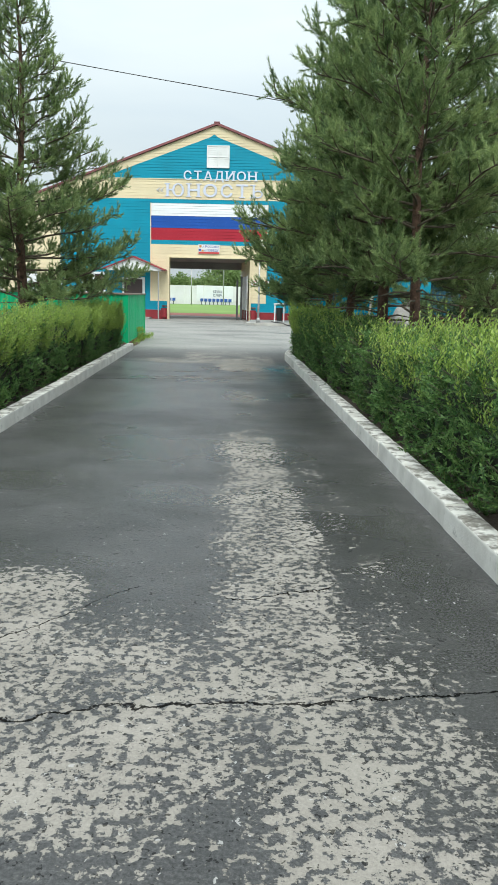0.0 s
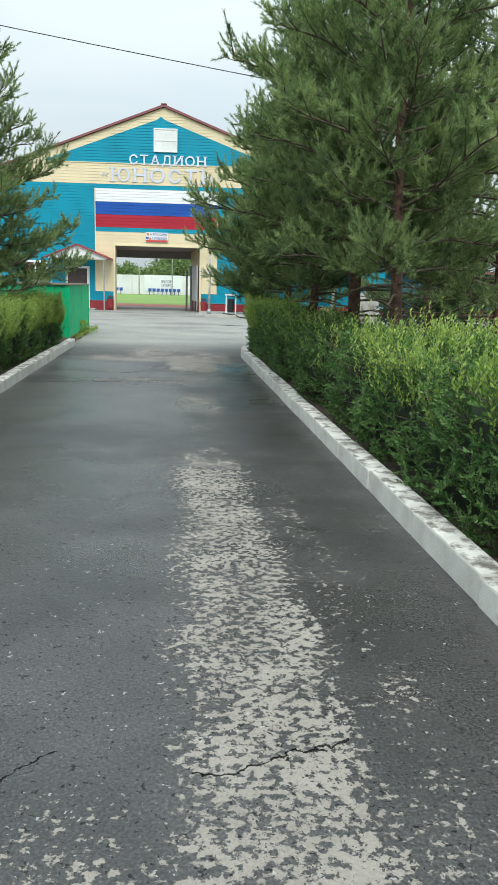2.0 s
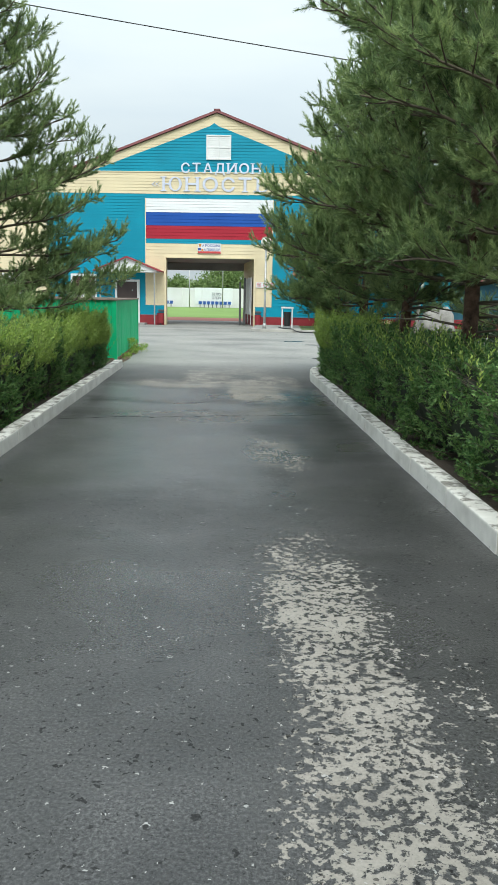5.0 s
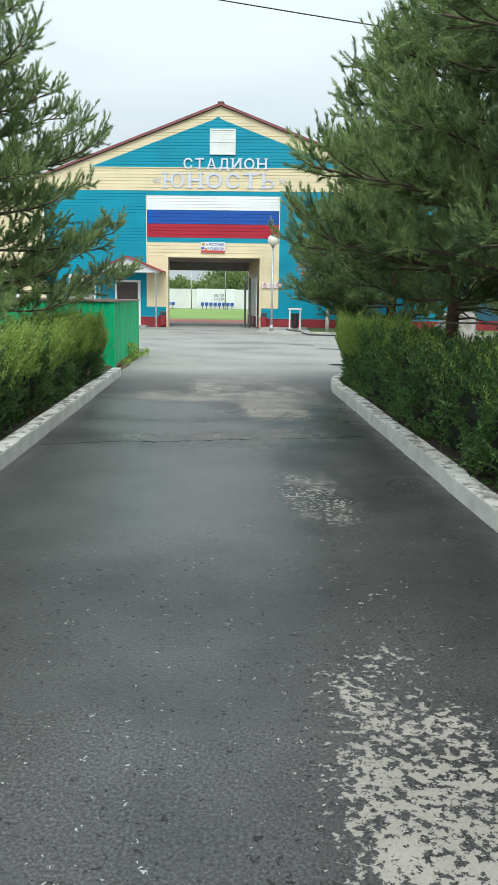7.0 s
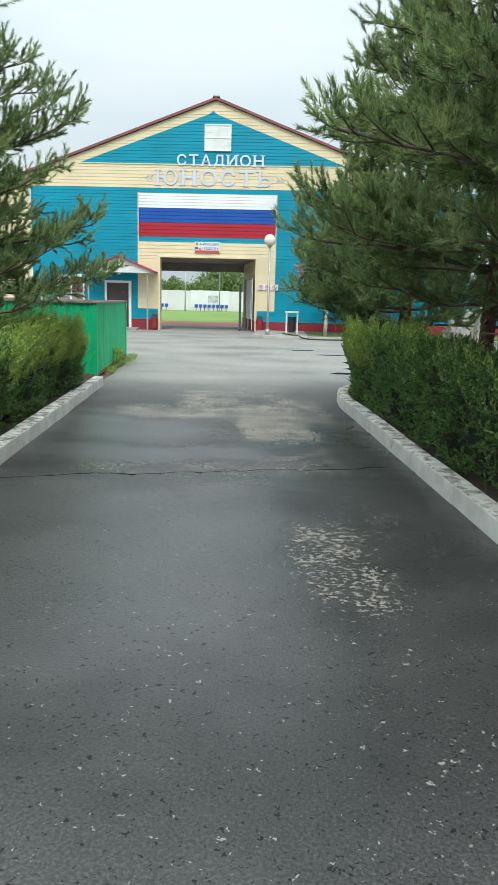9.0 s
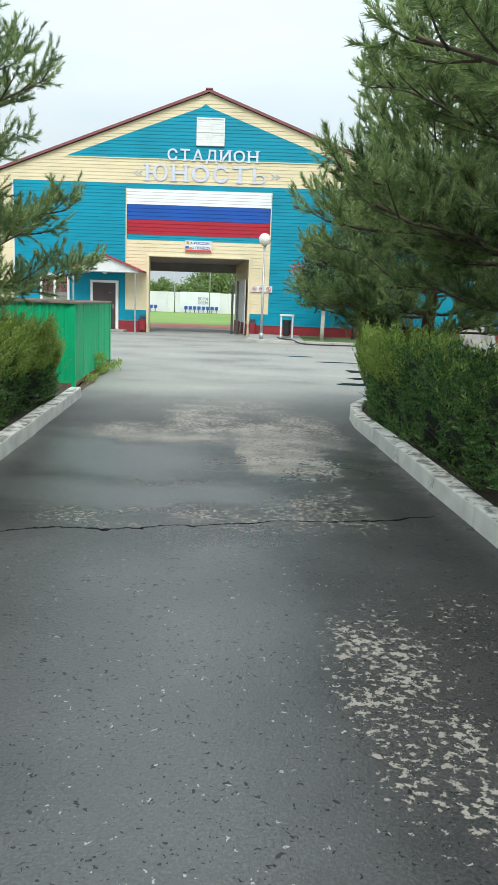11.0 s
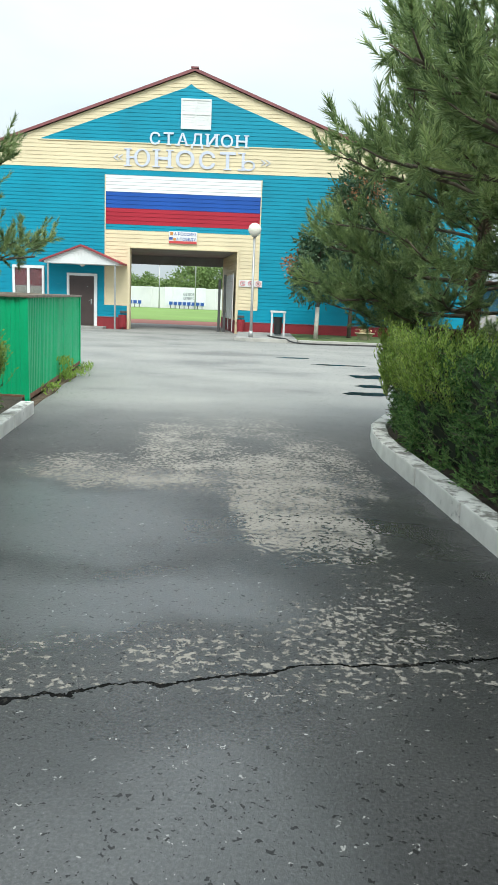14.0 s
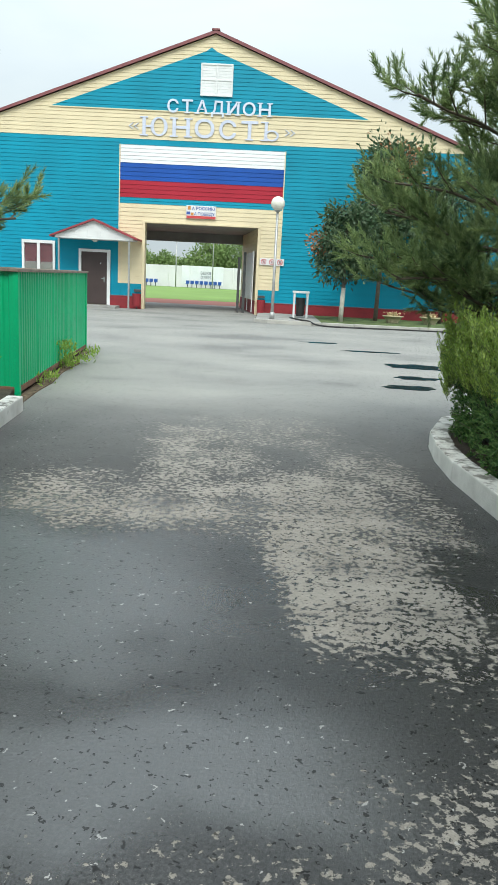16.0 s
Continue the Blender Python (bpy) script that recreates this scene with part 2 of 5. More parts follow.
    pools = [patch((-2.0, -1.4, 0.5, 0.85), (8.4, 9.6, 11.6, 12.3), 0.6),
             patch((-2.0, -1.4, 0.4, 0.9), (12.7, 13.0, 13.35, 13.75), 1.0),
             patch((-2.0, -1.4, -0.1, 0.4), (13.7, 14.1, 14.9, 15.5), 1.0)]
    film = calc(n, l, "MAXIMUM", calc(n, l, "MAXIMUM", pools[0], pools[1]), pools[2])
    film = calc(n, l, "MULTIPLY", film, calc(n, l, "SUBTRACT", 1, any_dry))
    rough = blend(n, l, step(Y2, 15.2, 16.4), rough, (0.7, 0.7, 0.7))
    rough = blend(n, l, film, rough, (0.36, 0.36, 0.36))
    l.new(rough, b.inputs["Roughness"])
    l.new(calc(n, l, "MULTIPLY", calc(n, l, "ADD", calc(n, l, "MULTIPLY", film, 1.3), calc(n, l, "MULTIPLY_ADD", any_dry, -0.27, 0.45)), calc(n, l, "SUBTRACT", 1, calc(n, l, "MAXIMUM", calc(n, l, "MULTIPLY", pit, 0.75), cr))), b.inputs["Specular IOR Level"])
    coarse = noise_node(n, l, v, 55.0, 4, 0.7)
    h = calc(n, l, "ADD", calc(n, l, "MULTIPLY", coarse, 0.8), calc(n, l, "MULTIPLY", grit, 0.5))
    h = calc(n, l, "SUBTRACT", h, calc(n, l, "MULTIPLY", cr, 2.0))
    h = calc(n, l, "SUBTRACT", h, calc(n, l, "MULTIPLY", pit, 1.0))
    h = calc(n, l, "ADD", h, calc(n, l, "MULTIPLY", dry, 0.15))
    h = calc(n, l, "MULTIPLY", h, calc(n, l, "MULTIPLY_ADD", film, -0.15, 1.0))
    bump(n, l, b, h, 0.6, 0.005)
    return m


def kerb_material():
    """Whitewash over concrete, worn through on the top."""
    m, n, l, b = mat_base("whitewashed_concrete", 0.85, 0, 0.3)
    g = n.new("ShaderNodeNewGeometry")
    v = g.outputs["Position"]
    sep = n.new("ShaderNodeSeparateXYZ")
    l.new(g.outputs["Normal"], sep.inputs[0])
    blot = noise_node(n, l, v, 9.0, 6, 0.65)
    low = noise_node(n, l, v, 1.6, 3)
    wear = calc(n, l, "ADD", calc(n, l, "ADD", blot, calc(n, l, "MULTIPLY", low, 0.3)), calc(n, l, "MULTIPLY", calc(n, l, "GREATER_THAN", sep.outputs[2], 0.7), 0.17))
    k = n.new("ShaderNodeMapRange")
    k.interpolation_type = "SMOOTHSTEP"
    k.inputs["From Min"].default_value = 0.76
    k.inputs["From Max"].default_value = 0.93
    l.new(wear, k.inputs["Value"])
    white = ramp(n, l, noise_node(n, l, v, 4.0, 4), [(0.3, (0.56, 0.54, 0.495)), (0.65, (0.74, 0.72, 0.67))])
    grey = ramp(n, l, noise_node(n, l, v, 30.0, 4), [(0.3, (0.13, 0.12, 0.1)), (0.7, (0.3, 0.28, 0.25))])
    l.new(blend(n, l, k.outputs[0], white, grey), b.inputs["Base Color"])
    bump(n, l, b, calc(n, l, "ADD", blot, noise_node(n, l, v, 70.0, 3)), 0.4, 0.008)
    return m


ASPHALT = asphalt_material()
KERB = kerb_material()
SOIL = worn("dark_soil", (0.075, 0.055, 0.038), 0.5, 1.5, 0.95, 4.0, 45.0, 0.8, 0.03)
TURF = worn("rough_turf", (0.11, 0.15, 0.05), 0.6, 1.4, 0.95, 1.5, 50.0, 0.8, 0.03)
PITCH = worn("pitch_grass", (0.17, 0.27, 0.06), 0.85, 1.15, 0.95, 0.15, 20.0, 0.4, 0.02)
TRACK = worn("red_track", (0.36, 0.13, 0.10), 0.85, 1.1, 0.9, 1.0, 50.0)
TEAL = worn("teal_siding", (0.007, 0.26, 0.38), 0.88, 1.08, 0.5, 0.8, 40.0, 0.08, 0.002, spec=0.25, vary=0.06)
CREAM = worn("cream_siding", (0.74, 0.63, 0.42), 0.9, 1.06, 0.5, 0.8, 40.0, 0.08, 0.002, spec=0.25, vary=0.05)
FLAG_WHITE = worn("white_siding", (0.78, 0.79, 0.80), 0.92, 1.04, 0.5, 0.8, 40.0, 0.08, 0.002, spec=0.25, vary=0.04)
FLAG_BLUE = worn("blue_siding", (0.012, 0.078, 0.36), 0.9, 1.08, 0.5, 0.8, 40.0, 0.08, 0.002, spec=0.25, vary=0.05)
FLAG_RED = worn("red_siding", (0.37, 0.016, 0.035), 0.9, 1.08, 0.5, 0.8, 40.0, 0.08, 0.002, spec=0.25, vary=0.05)
PLINTH = worn("red_painted_plinth", (0.27, 0.022, 0.03), 0.7, 1.15, 0.7, 1.5, 30.0, 0.3, 0.006)
ROOF_RED = worn("maroon_roof_sheet", (0.23, 0.075, 0.08), 0.8, 1.15, 0.5, 2.0, 40.0)
WHITE = worn("white_plastic", (0.76, 0.76, 0.75), 0.9, 1.05, 0.45, 2.0, 50.0, 0.05)
GREY_WALL = worn("grey_concrete", (0.33, 0.32, 0.30), 0.75, 1.15, 0.85, 2.5, 50.0, 0.4, 0.01)
PALE_CONCRETE = worn("pale_concrete", (0.44, 0.42, 0.38), 0.75, 1.15, 0.85, 2.5, 50.0, 0.4, 0.01)
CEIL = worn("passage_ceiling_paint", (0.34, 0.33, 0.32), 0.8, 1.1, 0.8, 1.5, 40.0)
LETTER = worn("pale_lilac_letter", (0.66, 0.71, 0.83), 0.92, 1.05, 0.45, 2.0, 40.0, 0.05)
LETTER_SIDE = worn("washed_blue_letter", (0.60, 0.63, 0.76), 0.9, 1.06, 0.5, 4.0, 40.0, 0.05)
DOOR_BROWN = worn("brown_steel_door", (0.055, 0.035, 0.032), 0.85, 1.1, 0.5, 2.0, 60.0, 0.1)
STEEL = worn("grey_steel", (0.42, 0.42, 0.41), 0.75, 1.1, 0.45, 5.0, 80.0, 0.1, 0.002, metal=0.5)
DARK_STEEL = worn("dark_steel", (0.09, 0.09, 0.09), 0.7, 1.2, 0.5, 5.0, 80.0, 0.1, 0.002, metal=0.4)
CHROME = worn("chrome", (0.7, 0.7, 0.7), 0.9, 1.05, 0.2, 5.0, 80.0, 0.02, 0.001, metal=1.0)
GREEN = worn("green_steel_sheet", (0.015, 0.46, 0.19), 0.85, 1.1, 0.38, 1.2, 70.0, 0.06, 0.001, vary=0.05)
RUST = worn("rusty_edge", (0.20, 0.10, 0.06), 0.6, 1.3, 0.85, 6.0, 60.0, 0.5, 0.006)
LITTER = worn("dirt_and_leaf_litter", (0.17, 0.12, 0.075), 0.4, 1.9, 0.95, 22.0, 70.0, 0.9, 0.02)
OLD_WOOD = worn("weathered_wood", (0.24, 0.19, 0.15), 0.6, 1.2, 0.85, 5.0, 60.0, 0.4, 0.006)
LIME = worn("limewashed_bark", (0.62, 0.58, 0.50), 0.75, 1.1, 0.9, 7.0, 50.0, 0.5, 0.012)
BARK = worn("pine_bark", (0.125, 0.072, 0.048), 0.45, 1.5, 0.92, 14.0, 60.0, 1.0, 0.03)
TWIG = worn("twig_bark", (0.13, 0.105, 0.075), 0.6, 1.3, 0.9, 12.0, 60.0, 0.6, 0.01)
GREY_BARK = worn("grey_bark", (0.12, 0.10, 0.08), 0.6, 1.3, 0.9, 12.0, 60.0, 0.8, 0.02)
NEEDLE = leafy("pine_needles", (0.06, 0.105, 0.047), (0.20, 0.285, 0.113), (0.43, 0.515, 0.22), 0.45, 0.42, 3.5, 0.4, 1.3)
HEDGE_LEAF = leafy("hedge_leaves", (0.030, 0.078, 0.026), (0.088, 0.19, 0.055), (0.24, 0.385, 0.12), 0.42, 0.4, 4.0, 0.5, 0.8)
SHOOT_LEAF = leafy("fresh_hedge_shoots", (0.19, 0.31, 0.055), (0.30, 0.43, 0.08), (0.43, 0.53, 0.13), 0.5, 0.4, 1.0)
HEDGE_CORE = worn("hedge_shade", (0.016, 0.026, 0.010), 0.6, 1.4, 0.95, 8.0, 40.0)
ROWAN_LEAF = leafy("rowan_leaves", (0.03, 0.065, 0.028), (0.06, 0.11, 0.05), (0.13, 0.18, 0.10), 0.45, 0.3, 1.5)
RUSSET = leafy("russet_leaf_clusters", (0.25, 0.10, 0.05), (0.34, 0.16, 0.08), (0.45, 0.24, 0.12), 0.6, 0.2, 2.0)
FAR_LEAF = leafy("distant_foliage", (0.12, 0.19, 0.06), (0.19, 0.28, 0.09), (0.29, 0.38, 0.14), 0.6, 0.3, 0.4)
SEAT_BLUE = worn("blue_seat_plastic", (0.03, 0.10, 0.35), 0.9, 1.1, 0.4)
BOARD = worn("pale_board", (0.72, 0.71, 0.71), 0.9, 1.05, 0.6, 0.6, 20.0, 0.1)
INK = worn("grey_ink", (0.16, 0.18, 0.22), 0.9, 1.1, 0.6)
BLUE_INK = worn("blue_ink", (0.05, 0.10, 0.35), 0.9, 1.1, 0.6)
RED_INK = worn("red_ink", (0.55, 0.06, 0.06), 0.9, 1.1, 0.6)
ORANGE_INK = worn("orange_ink", (0.60, 0.25, 0.06), 0.9, 1.1, 0.6)
STONE = worn("pale_stone", (0.27, 0.255, 0.23), 0.7, 1.2, 0.9, 4.0, 40.0, 0.7, 0.02)
FLOWER_TUB = worn("cement_tub", (0.42, 0.37, 0.24), 0.7, 1.15, 0.85, 6.0, 40.0, 0.4, 0.008)
PETAL = worn("pale_petals", (0.62, 0.50, 0.28), 0.7, 1.3, 0.7, 20.0, 60.0)
RUBBER = worn("black_rubber", (0.02, 0.02, 0.02), 0.7, 1.2, 0.5)
# the siding teal darkened: the pines' shade is put into the colour
WING_SHADE_TEAL = worn("shaded_teal_sheet", (0.015, 0.085, 0.13), 0.7, 1.15, 0.7)
CURTAIN = worn("maroon_curtain", (0.11, 0.025, 0.03), 0.7, 1.2, 0.9, 8.0, 40.0)
BEIGE = worn("room_beige", (0.2, 0.19, 0.17), 0.8, 1.1, 0.9)
GLOBE = worn("opal_glass", (0.78, 0.75, 0.66), 0.96, 1.03, 0.25, 2.0, 40.0, 0.02)


def glass_material():
    m, n, l, b = mat_base("window_glass", 0.03, 0, 0.5)
    b.inputs["Transmission Weight"].default_value = 1.0
    b.inputs["Base Color"].default_value = (0.9, 0.95, 0.95, 1)
    b.inputs["IOR"].default_value = 1.45
    return m


def water_material():
    m, n, l, b = mat_base("puddle_water", 0.2, 0, 0.5)
    b.inputs["Base Color"].default_value = (0.008, 0.008, 0.008, 1)
    b.inputs["IOR"].default_value = 1.33
    bump(n, l, b, noise_node(n, l, coords(n), 9.0, 2), 0.06, 0.004)
    return m


GLASS = glass_material()
WATER = water_material()


# ---- mesh helpers ----
def mesh_of(name, verts, faces, material, smooth=False):
    me = bpy.data.meshes.new(name)
    me.from_pydata([tuple(map(float, p)) for p in verts], [], faces)
    me.materials.append(material)
    if smooth:
        me.polygons.foreach_set("use_smooth", [True] * len(me.polygons))
    me.update()
    return me


def fast_mesh(name, verts, size, material):
    """verts: (count, size, 3); every row is one face of that many corners."""
    count = verts.shape[0]
    me = bpy.data.meshes.new(name)
    me.vertices.add(count * size)
    me.vertices.foreach_set("co", np.ascontiguousarray(verts, dtype=np.float32).ravel())
    me.loops.add(count * size)
    me.loops.foreach_set("vertex_index", np.arange(count * size, dtype=np.int32))
    me.polygons.add(count)
    me.polygons.foreach_set("loop_start", np.arange(0, count * size, size, dtype=np.int32))
    me.update(calc_edges=True)
    me.materials.append(material)
    return me


def child(name, me, parent=None, label="", kind=""):
    ob = new(name, me)
    if parent is not None:
        ob.parent = parent
    if label or kind:
        tagged(ob, label=label, kind=kind)
    return ob


def part(name, bm, material, parent=None, label="", smooth=False, kind=""):
    me = bpy.data.meshes.new(name)
    bm.normal_update()
    bm.to_mesh(me)
    bm.free()
    me.materials.append(material)
    if smooth:
        me.polygons.foreach_set("use_smooth", [True] * len(me.polygons))
    return child(name, me, parent, label, kind)


def thing(name, label, category, group="", kind="", at=(0, 0, 0)):
    ob = new(name)
    ob.empty_display_size = 0.1
    ob.location = at
    return tagged(ob, label, category, group, kind)


def box(bm, x0, x1, y0, y1, z0, z1, bevel=0.0):
    m = Matrix.LocRotScale(((x0 + x1) / 2, (y0 + y1) / 2, (z0 + z1) / 2), None, (x1 - x0, y1 - y0, z1 - z0))
    made = bmesh.ops.create_cube(bm, size=1, matrix=m)
    if bevel:
        edges = list({e for v in made["verts"] for e in v.link_edges})
        bmesh.ops.bevel(bm, geom=edges, offset=bevel, segments=2, affect="EDGES", profile=0.6)
    return bm


def boxed(x0, x1, y0, y1, z0, z1, bevel=0.0):
    return box(bmesh.new(), x0, x1, y0, y1, z0, z1, bevel)


def tube_np(points, radii, sides=6):
    """A tapered tube along points, as vertices and faces."""
    pts = np.array(points, dtype=float)
    verts, faces = [], []
    for k, p in enumerate(pts):
        d = pts[min(k + 1, len(pts) - 1)] - pts[max(k - 1, 0)]
        d /= np.linalg.norm(d) + 1e-9
        a = np.cross(d, (0.3, 0.9, 0.31))
        a /= np.linalg.norm(a) + 1e-9
        b = np.cross(d, a)
        for s in range(sides):
            w = 2 * math.pi * s / sides
            verts.append(p + radii[k] * (math.cos(w) * a + math.sin(w) * b))
    for k in range(len(pts) - 1):
        for s in range(sides):
            q = (s + 1) % sides
            faces.append((k * sides + s, k * sides + q, (k + 1) * sides + q, (k + 1) * sides + s))
    faces.append(tuple(range(sides))[::-1])
    faces.append(tuple(range((len(pts) - 1) * sides, len(pts) * sides)))
    return verts, faces


def tubes_mesh(name, tubes, material, sides=6):
    V, F = [], []
    for pts, rad in tubes:
        v, f = tube_np(pts, rad, sides)
        o = len(V)
        V += v
        F += [tuple(i + o for i in q) for q in f]
    return mesh_of(name, V, F, material, True)


def sheet(name, outline, z, material, label, category="ground", kind="structure"):
    me = mesh_of(name, [(x, y, z) for x, y in outline], [tuple(range(len(outline)))], material)
    return tagged(new(name, me), label, category, kind=kind)


def slab(bm, outline, z0, z1):
    """An upright prism over an outline that runs anticlockwise."""
    lo = [bm.verts.new((x, y, z0)) for x, y in outline]
    hi = [bm.verts.new((x, y, z1)) for x, y in outline]
    k = len(outline)
    bm.faces.new(hi)
    bm.faces.new(lo[::-1])
    for i in range(k):
        bm.faces.new((lo[i], lo[(i + 1) % k], hi[(i + 1) % k], hi[i]))
    return bm


def letter_mesh(ch, x0, x1, z0, z1, y, depth, material, tail=0.0):
    """One letter of the built-in font, facing -y, fitted into the box; tail: share of its height under the line."""
    cu = bpy.data.curves.new("letter", "FONT")
    cu.body = ch
    cu.extrude = 0.05
    cu.offset = 0.014
    tmp = bpy.data.objects.new("letter", cu)
    scene.collection.objects.link(tmp)
    me = bpy.data.meshes.new_from_object(tmp.evaluated_get(bpy.context.evaluated_depsgraph_get()))
    bpy.data.objects.remove(tmp)
    co = np.zeros(len(me.vertices) * 3, dtype=np.float32)
    me.vertices.foreach_get("co", co)
    co = co.reshape(-1, 3)
    lo, hi = co.min(0), co.max(0)
    s = (co - lo) / np.maximum(hi - lo, 1e-6)
    out = np.empty_like(co)
    out[:, 0] = x0 + s[:, 0] * (x1 - x0)
    zb = z0 - tail * (z1 - z0)
    out[:, 2] = zb + s[:, 1] * (z1 - zb)
    out[:, 1] = y - s[:, 2] * depth
    me.vertices.foreach_set("co", out.ravel())
    me.materials.clear()
    me.materials.append(material)
    me.update()
    return me


SERIFS = {"Т": ((0.5, 1, 0),), "Н": ((0.09, 1, 1), (0.91, 1, 1)), "И": ((0.09, 1, 1), (0.91, 1, 1)), "А": ((0.08, 1, 0), (0.92, 1, 0)),
          "Ю": ((0.06, 1, 1),), "Ь": ((0.1, 1, 1),)}


def built_letter(ch, x0, x1, z0, z1, y, depth, material):
    """The two letters that are built from a stem and a ring."""
    w, h = x1 - x0, z1 - z0
    bm = bmesh.new()
    if ch == "Ю":
        box(bm, x0, x0 + 0.13 * w, y - depth, y, z0, z1)
        box(bm, x0 + 0.131 * w, x0 + 0.36 * w, y - depth, y, z0 + 0.45 * h, z0 + 0.55 * h)
        cx, cz, rx, rz, t0 = x0 + 0.66 * w, z0 + 0.5 * h, 0.34 * w, 0.5 * h, 0.0
    else:
        box(bm, x0 + 0.1 * w, x0 + 0.28 * w, y - depth, y, z0, z1)
        cx, cz, rx, rz, t0 = x0 + 0.56 * w, z0 + 0.29 * h, 0.44 * w, 0.29 * h, 0.0
    k, tx, tz = 32, 0.13 * w, 0.085 * h
    rings = []
    for ax, az, yy in ((rx, rz, y - depth), (rx - tx, rz - tz, y - depth), (rx - tx, rz - tz, y), (rx, rz, y)):
        rings.append([bm.verts.new((cx + ax * math.cos(2 * math.pi * i / k), yy, cz + az * math.sin(2 * math.pi * i / k))) for i in range(k)])
    for r in range(4):
        for i in range(k):
            bm.faces.new((rings[r][i], rings[r][(i + 1) % k], rings[(r + 1) % 4][(i + 1) % k], rings[(r + 1) % 4][i]))
    bmesh.ops.recalc_face_normals(bm, faces=bm.faces)
    me = bpy.data.meshes.new("letter")
    bm.to_mesh(me)
    bm.free()
    me.materials.append(material)
    return me


def word(parent, text, widths, x0, x1, z0, z1, y, depth, material, gap=0.16, name="letter", serif=0.0):
    """Letters side by side over x0..x1; widths are their relative widths."""
    total = sum(widths) + gap * (len(text) - 1)
    k = (x1 - x0) / total
    x = x0
    for ch, w in zip(text, widths):
        if ch != " ":
            made = child(name, built_letter(ch, x, x + w * k, z0, z1, y, depth, material) if ch in "ЮЬ" else letter_mesh(ch, x, x + w * k, z0, z1, y, depth, material, 0.18 if ch in "Д" else 0.0), parent)
            if serif:
                for sx, low, high in SERIFS.get(ch, ()):
                    mid, half, th = x + sx * w * k, serif * k, (z1 - z0) * 0.07
                    for on, za in ((low, z0), (high, z1 - th)):
                        if on:
                            part("serif", boxed(mid - half, mid + half, y - depth - 0.002, y, za - 0.001, za + th), material, made)
        x += (w + gap) * k


# ---- ground ----
KR = lambda y: 1.93 - 0.081 * y
KL = lambda y: -1.55 - 0.081 * y
BACK, FAR_Y = -14.0, 40.2

sheet("ground", [(-600, -600), (600, -600), (600, 900), (-600, 900)], -0.06, TURF, "rough grassy ground reaching to the horizon")


def corner_arc(cx, cy, r, a0, a1, count):
    return [(cx + r * math.cos(radians(a0 + (a1 - a0) * k / count)), cy + r * math.sin(radians(a0 + (a1 - a0) * k / count))) for k in range(count + 1)]


# the drive between the kerbs, opening into the forecourt
ARC_R = [(KR(16.6), 16.6), (0.60, 17.25), (0.66, 17.75), (0.90, 18.45), (1.35, 19.15), (2.1, 19.75), (3.2, 20.1)]
road_out = [(KL(BACK) - 0.05, BACK), (KR(BACK) + 0.05, BACK)] + [(x + 0.05, y - 0.02) for x, y in ARC_R]
road_out += [(9, 20.3), (30, 20.3), (30, 34.9), (0.6, 34.9), (-1.2, 35.4), (-1.2, 40.0), (-1.2, 47.5), (-8.4, 47.5), (-8.4, 40.0), (-30, 40.0), (-30, 24.3), (-3.85, 24.3), (-3.32, 19.0), (KL(18.45) - 0.05, 18.45)]
sheet("road", road_out, 0.0, ASPHALT, "damp cracked asphalt drive with dry flaking patches", "road")


def verge(name, outline, z, material, label):
    ob = part(name, slab(bmesh.new(), outline, -0.05, z), material)
    return tagged(ob, label, "verge", kind="structure")


verge("verge_right", [(KR(BACK) + 0.14, BACK), (14, BACK), (14, 20.2), (3.2, 20.0), (2.2, 19.62), (1.48, 19.05), (1.05, 18.4), (0.82, 17.7), (0.75, 17.2), (KR(16.6) + 0.14, 16.6)], 0.085, SOIL, "bare dark soil bed under the hedge and pines")
verge("verge_left", [(-16, BACK), (KL(BACK) - 0.14, BACK), (KL(18.3) - 0.14, 18.3), (-3.36, 19.0), (-3.86, 24.2), (-16, 24.2)], 0.085, SOIL, "bare dark soil bed beside the drive")
verge("lawn_strip", [(0.9, 35.2), (26, 35.4), (26, 40.05), (0.9, 40.05)], 0.09, TURF, "short lawn strip along the plinth of the building")
pad = part("lamp_pavement", slab(bmesh.new(), [(-1.15, 35.55), (-0.75, 35.1), (0.55, 34.95), (0.9, 35.2), (0.9, 40.05), (-1.15, 40.05)], -0.05, 0.1), GREY_WALL)
tagged(pad, "pale grey concrete pavement corner beside the gateway", "pavement", kind="structure")


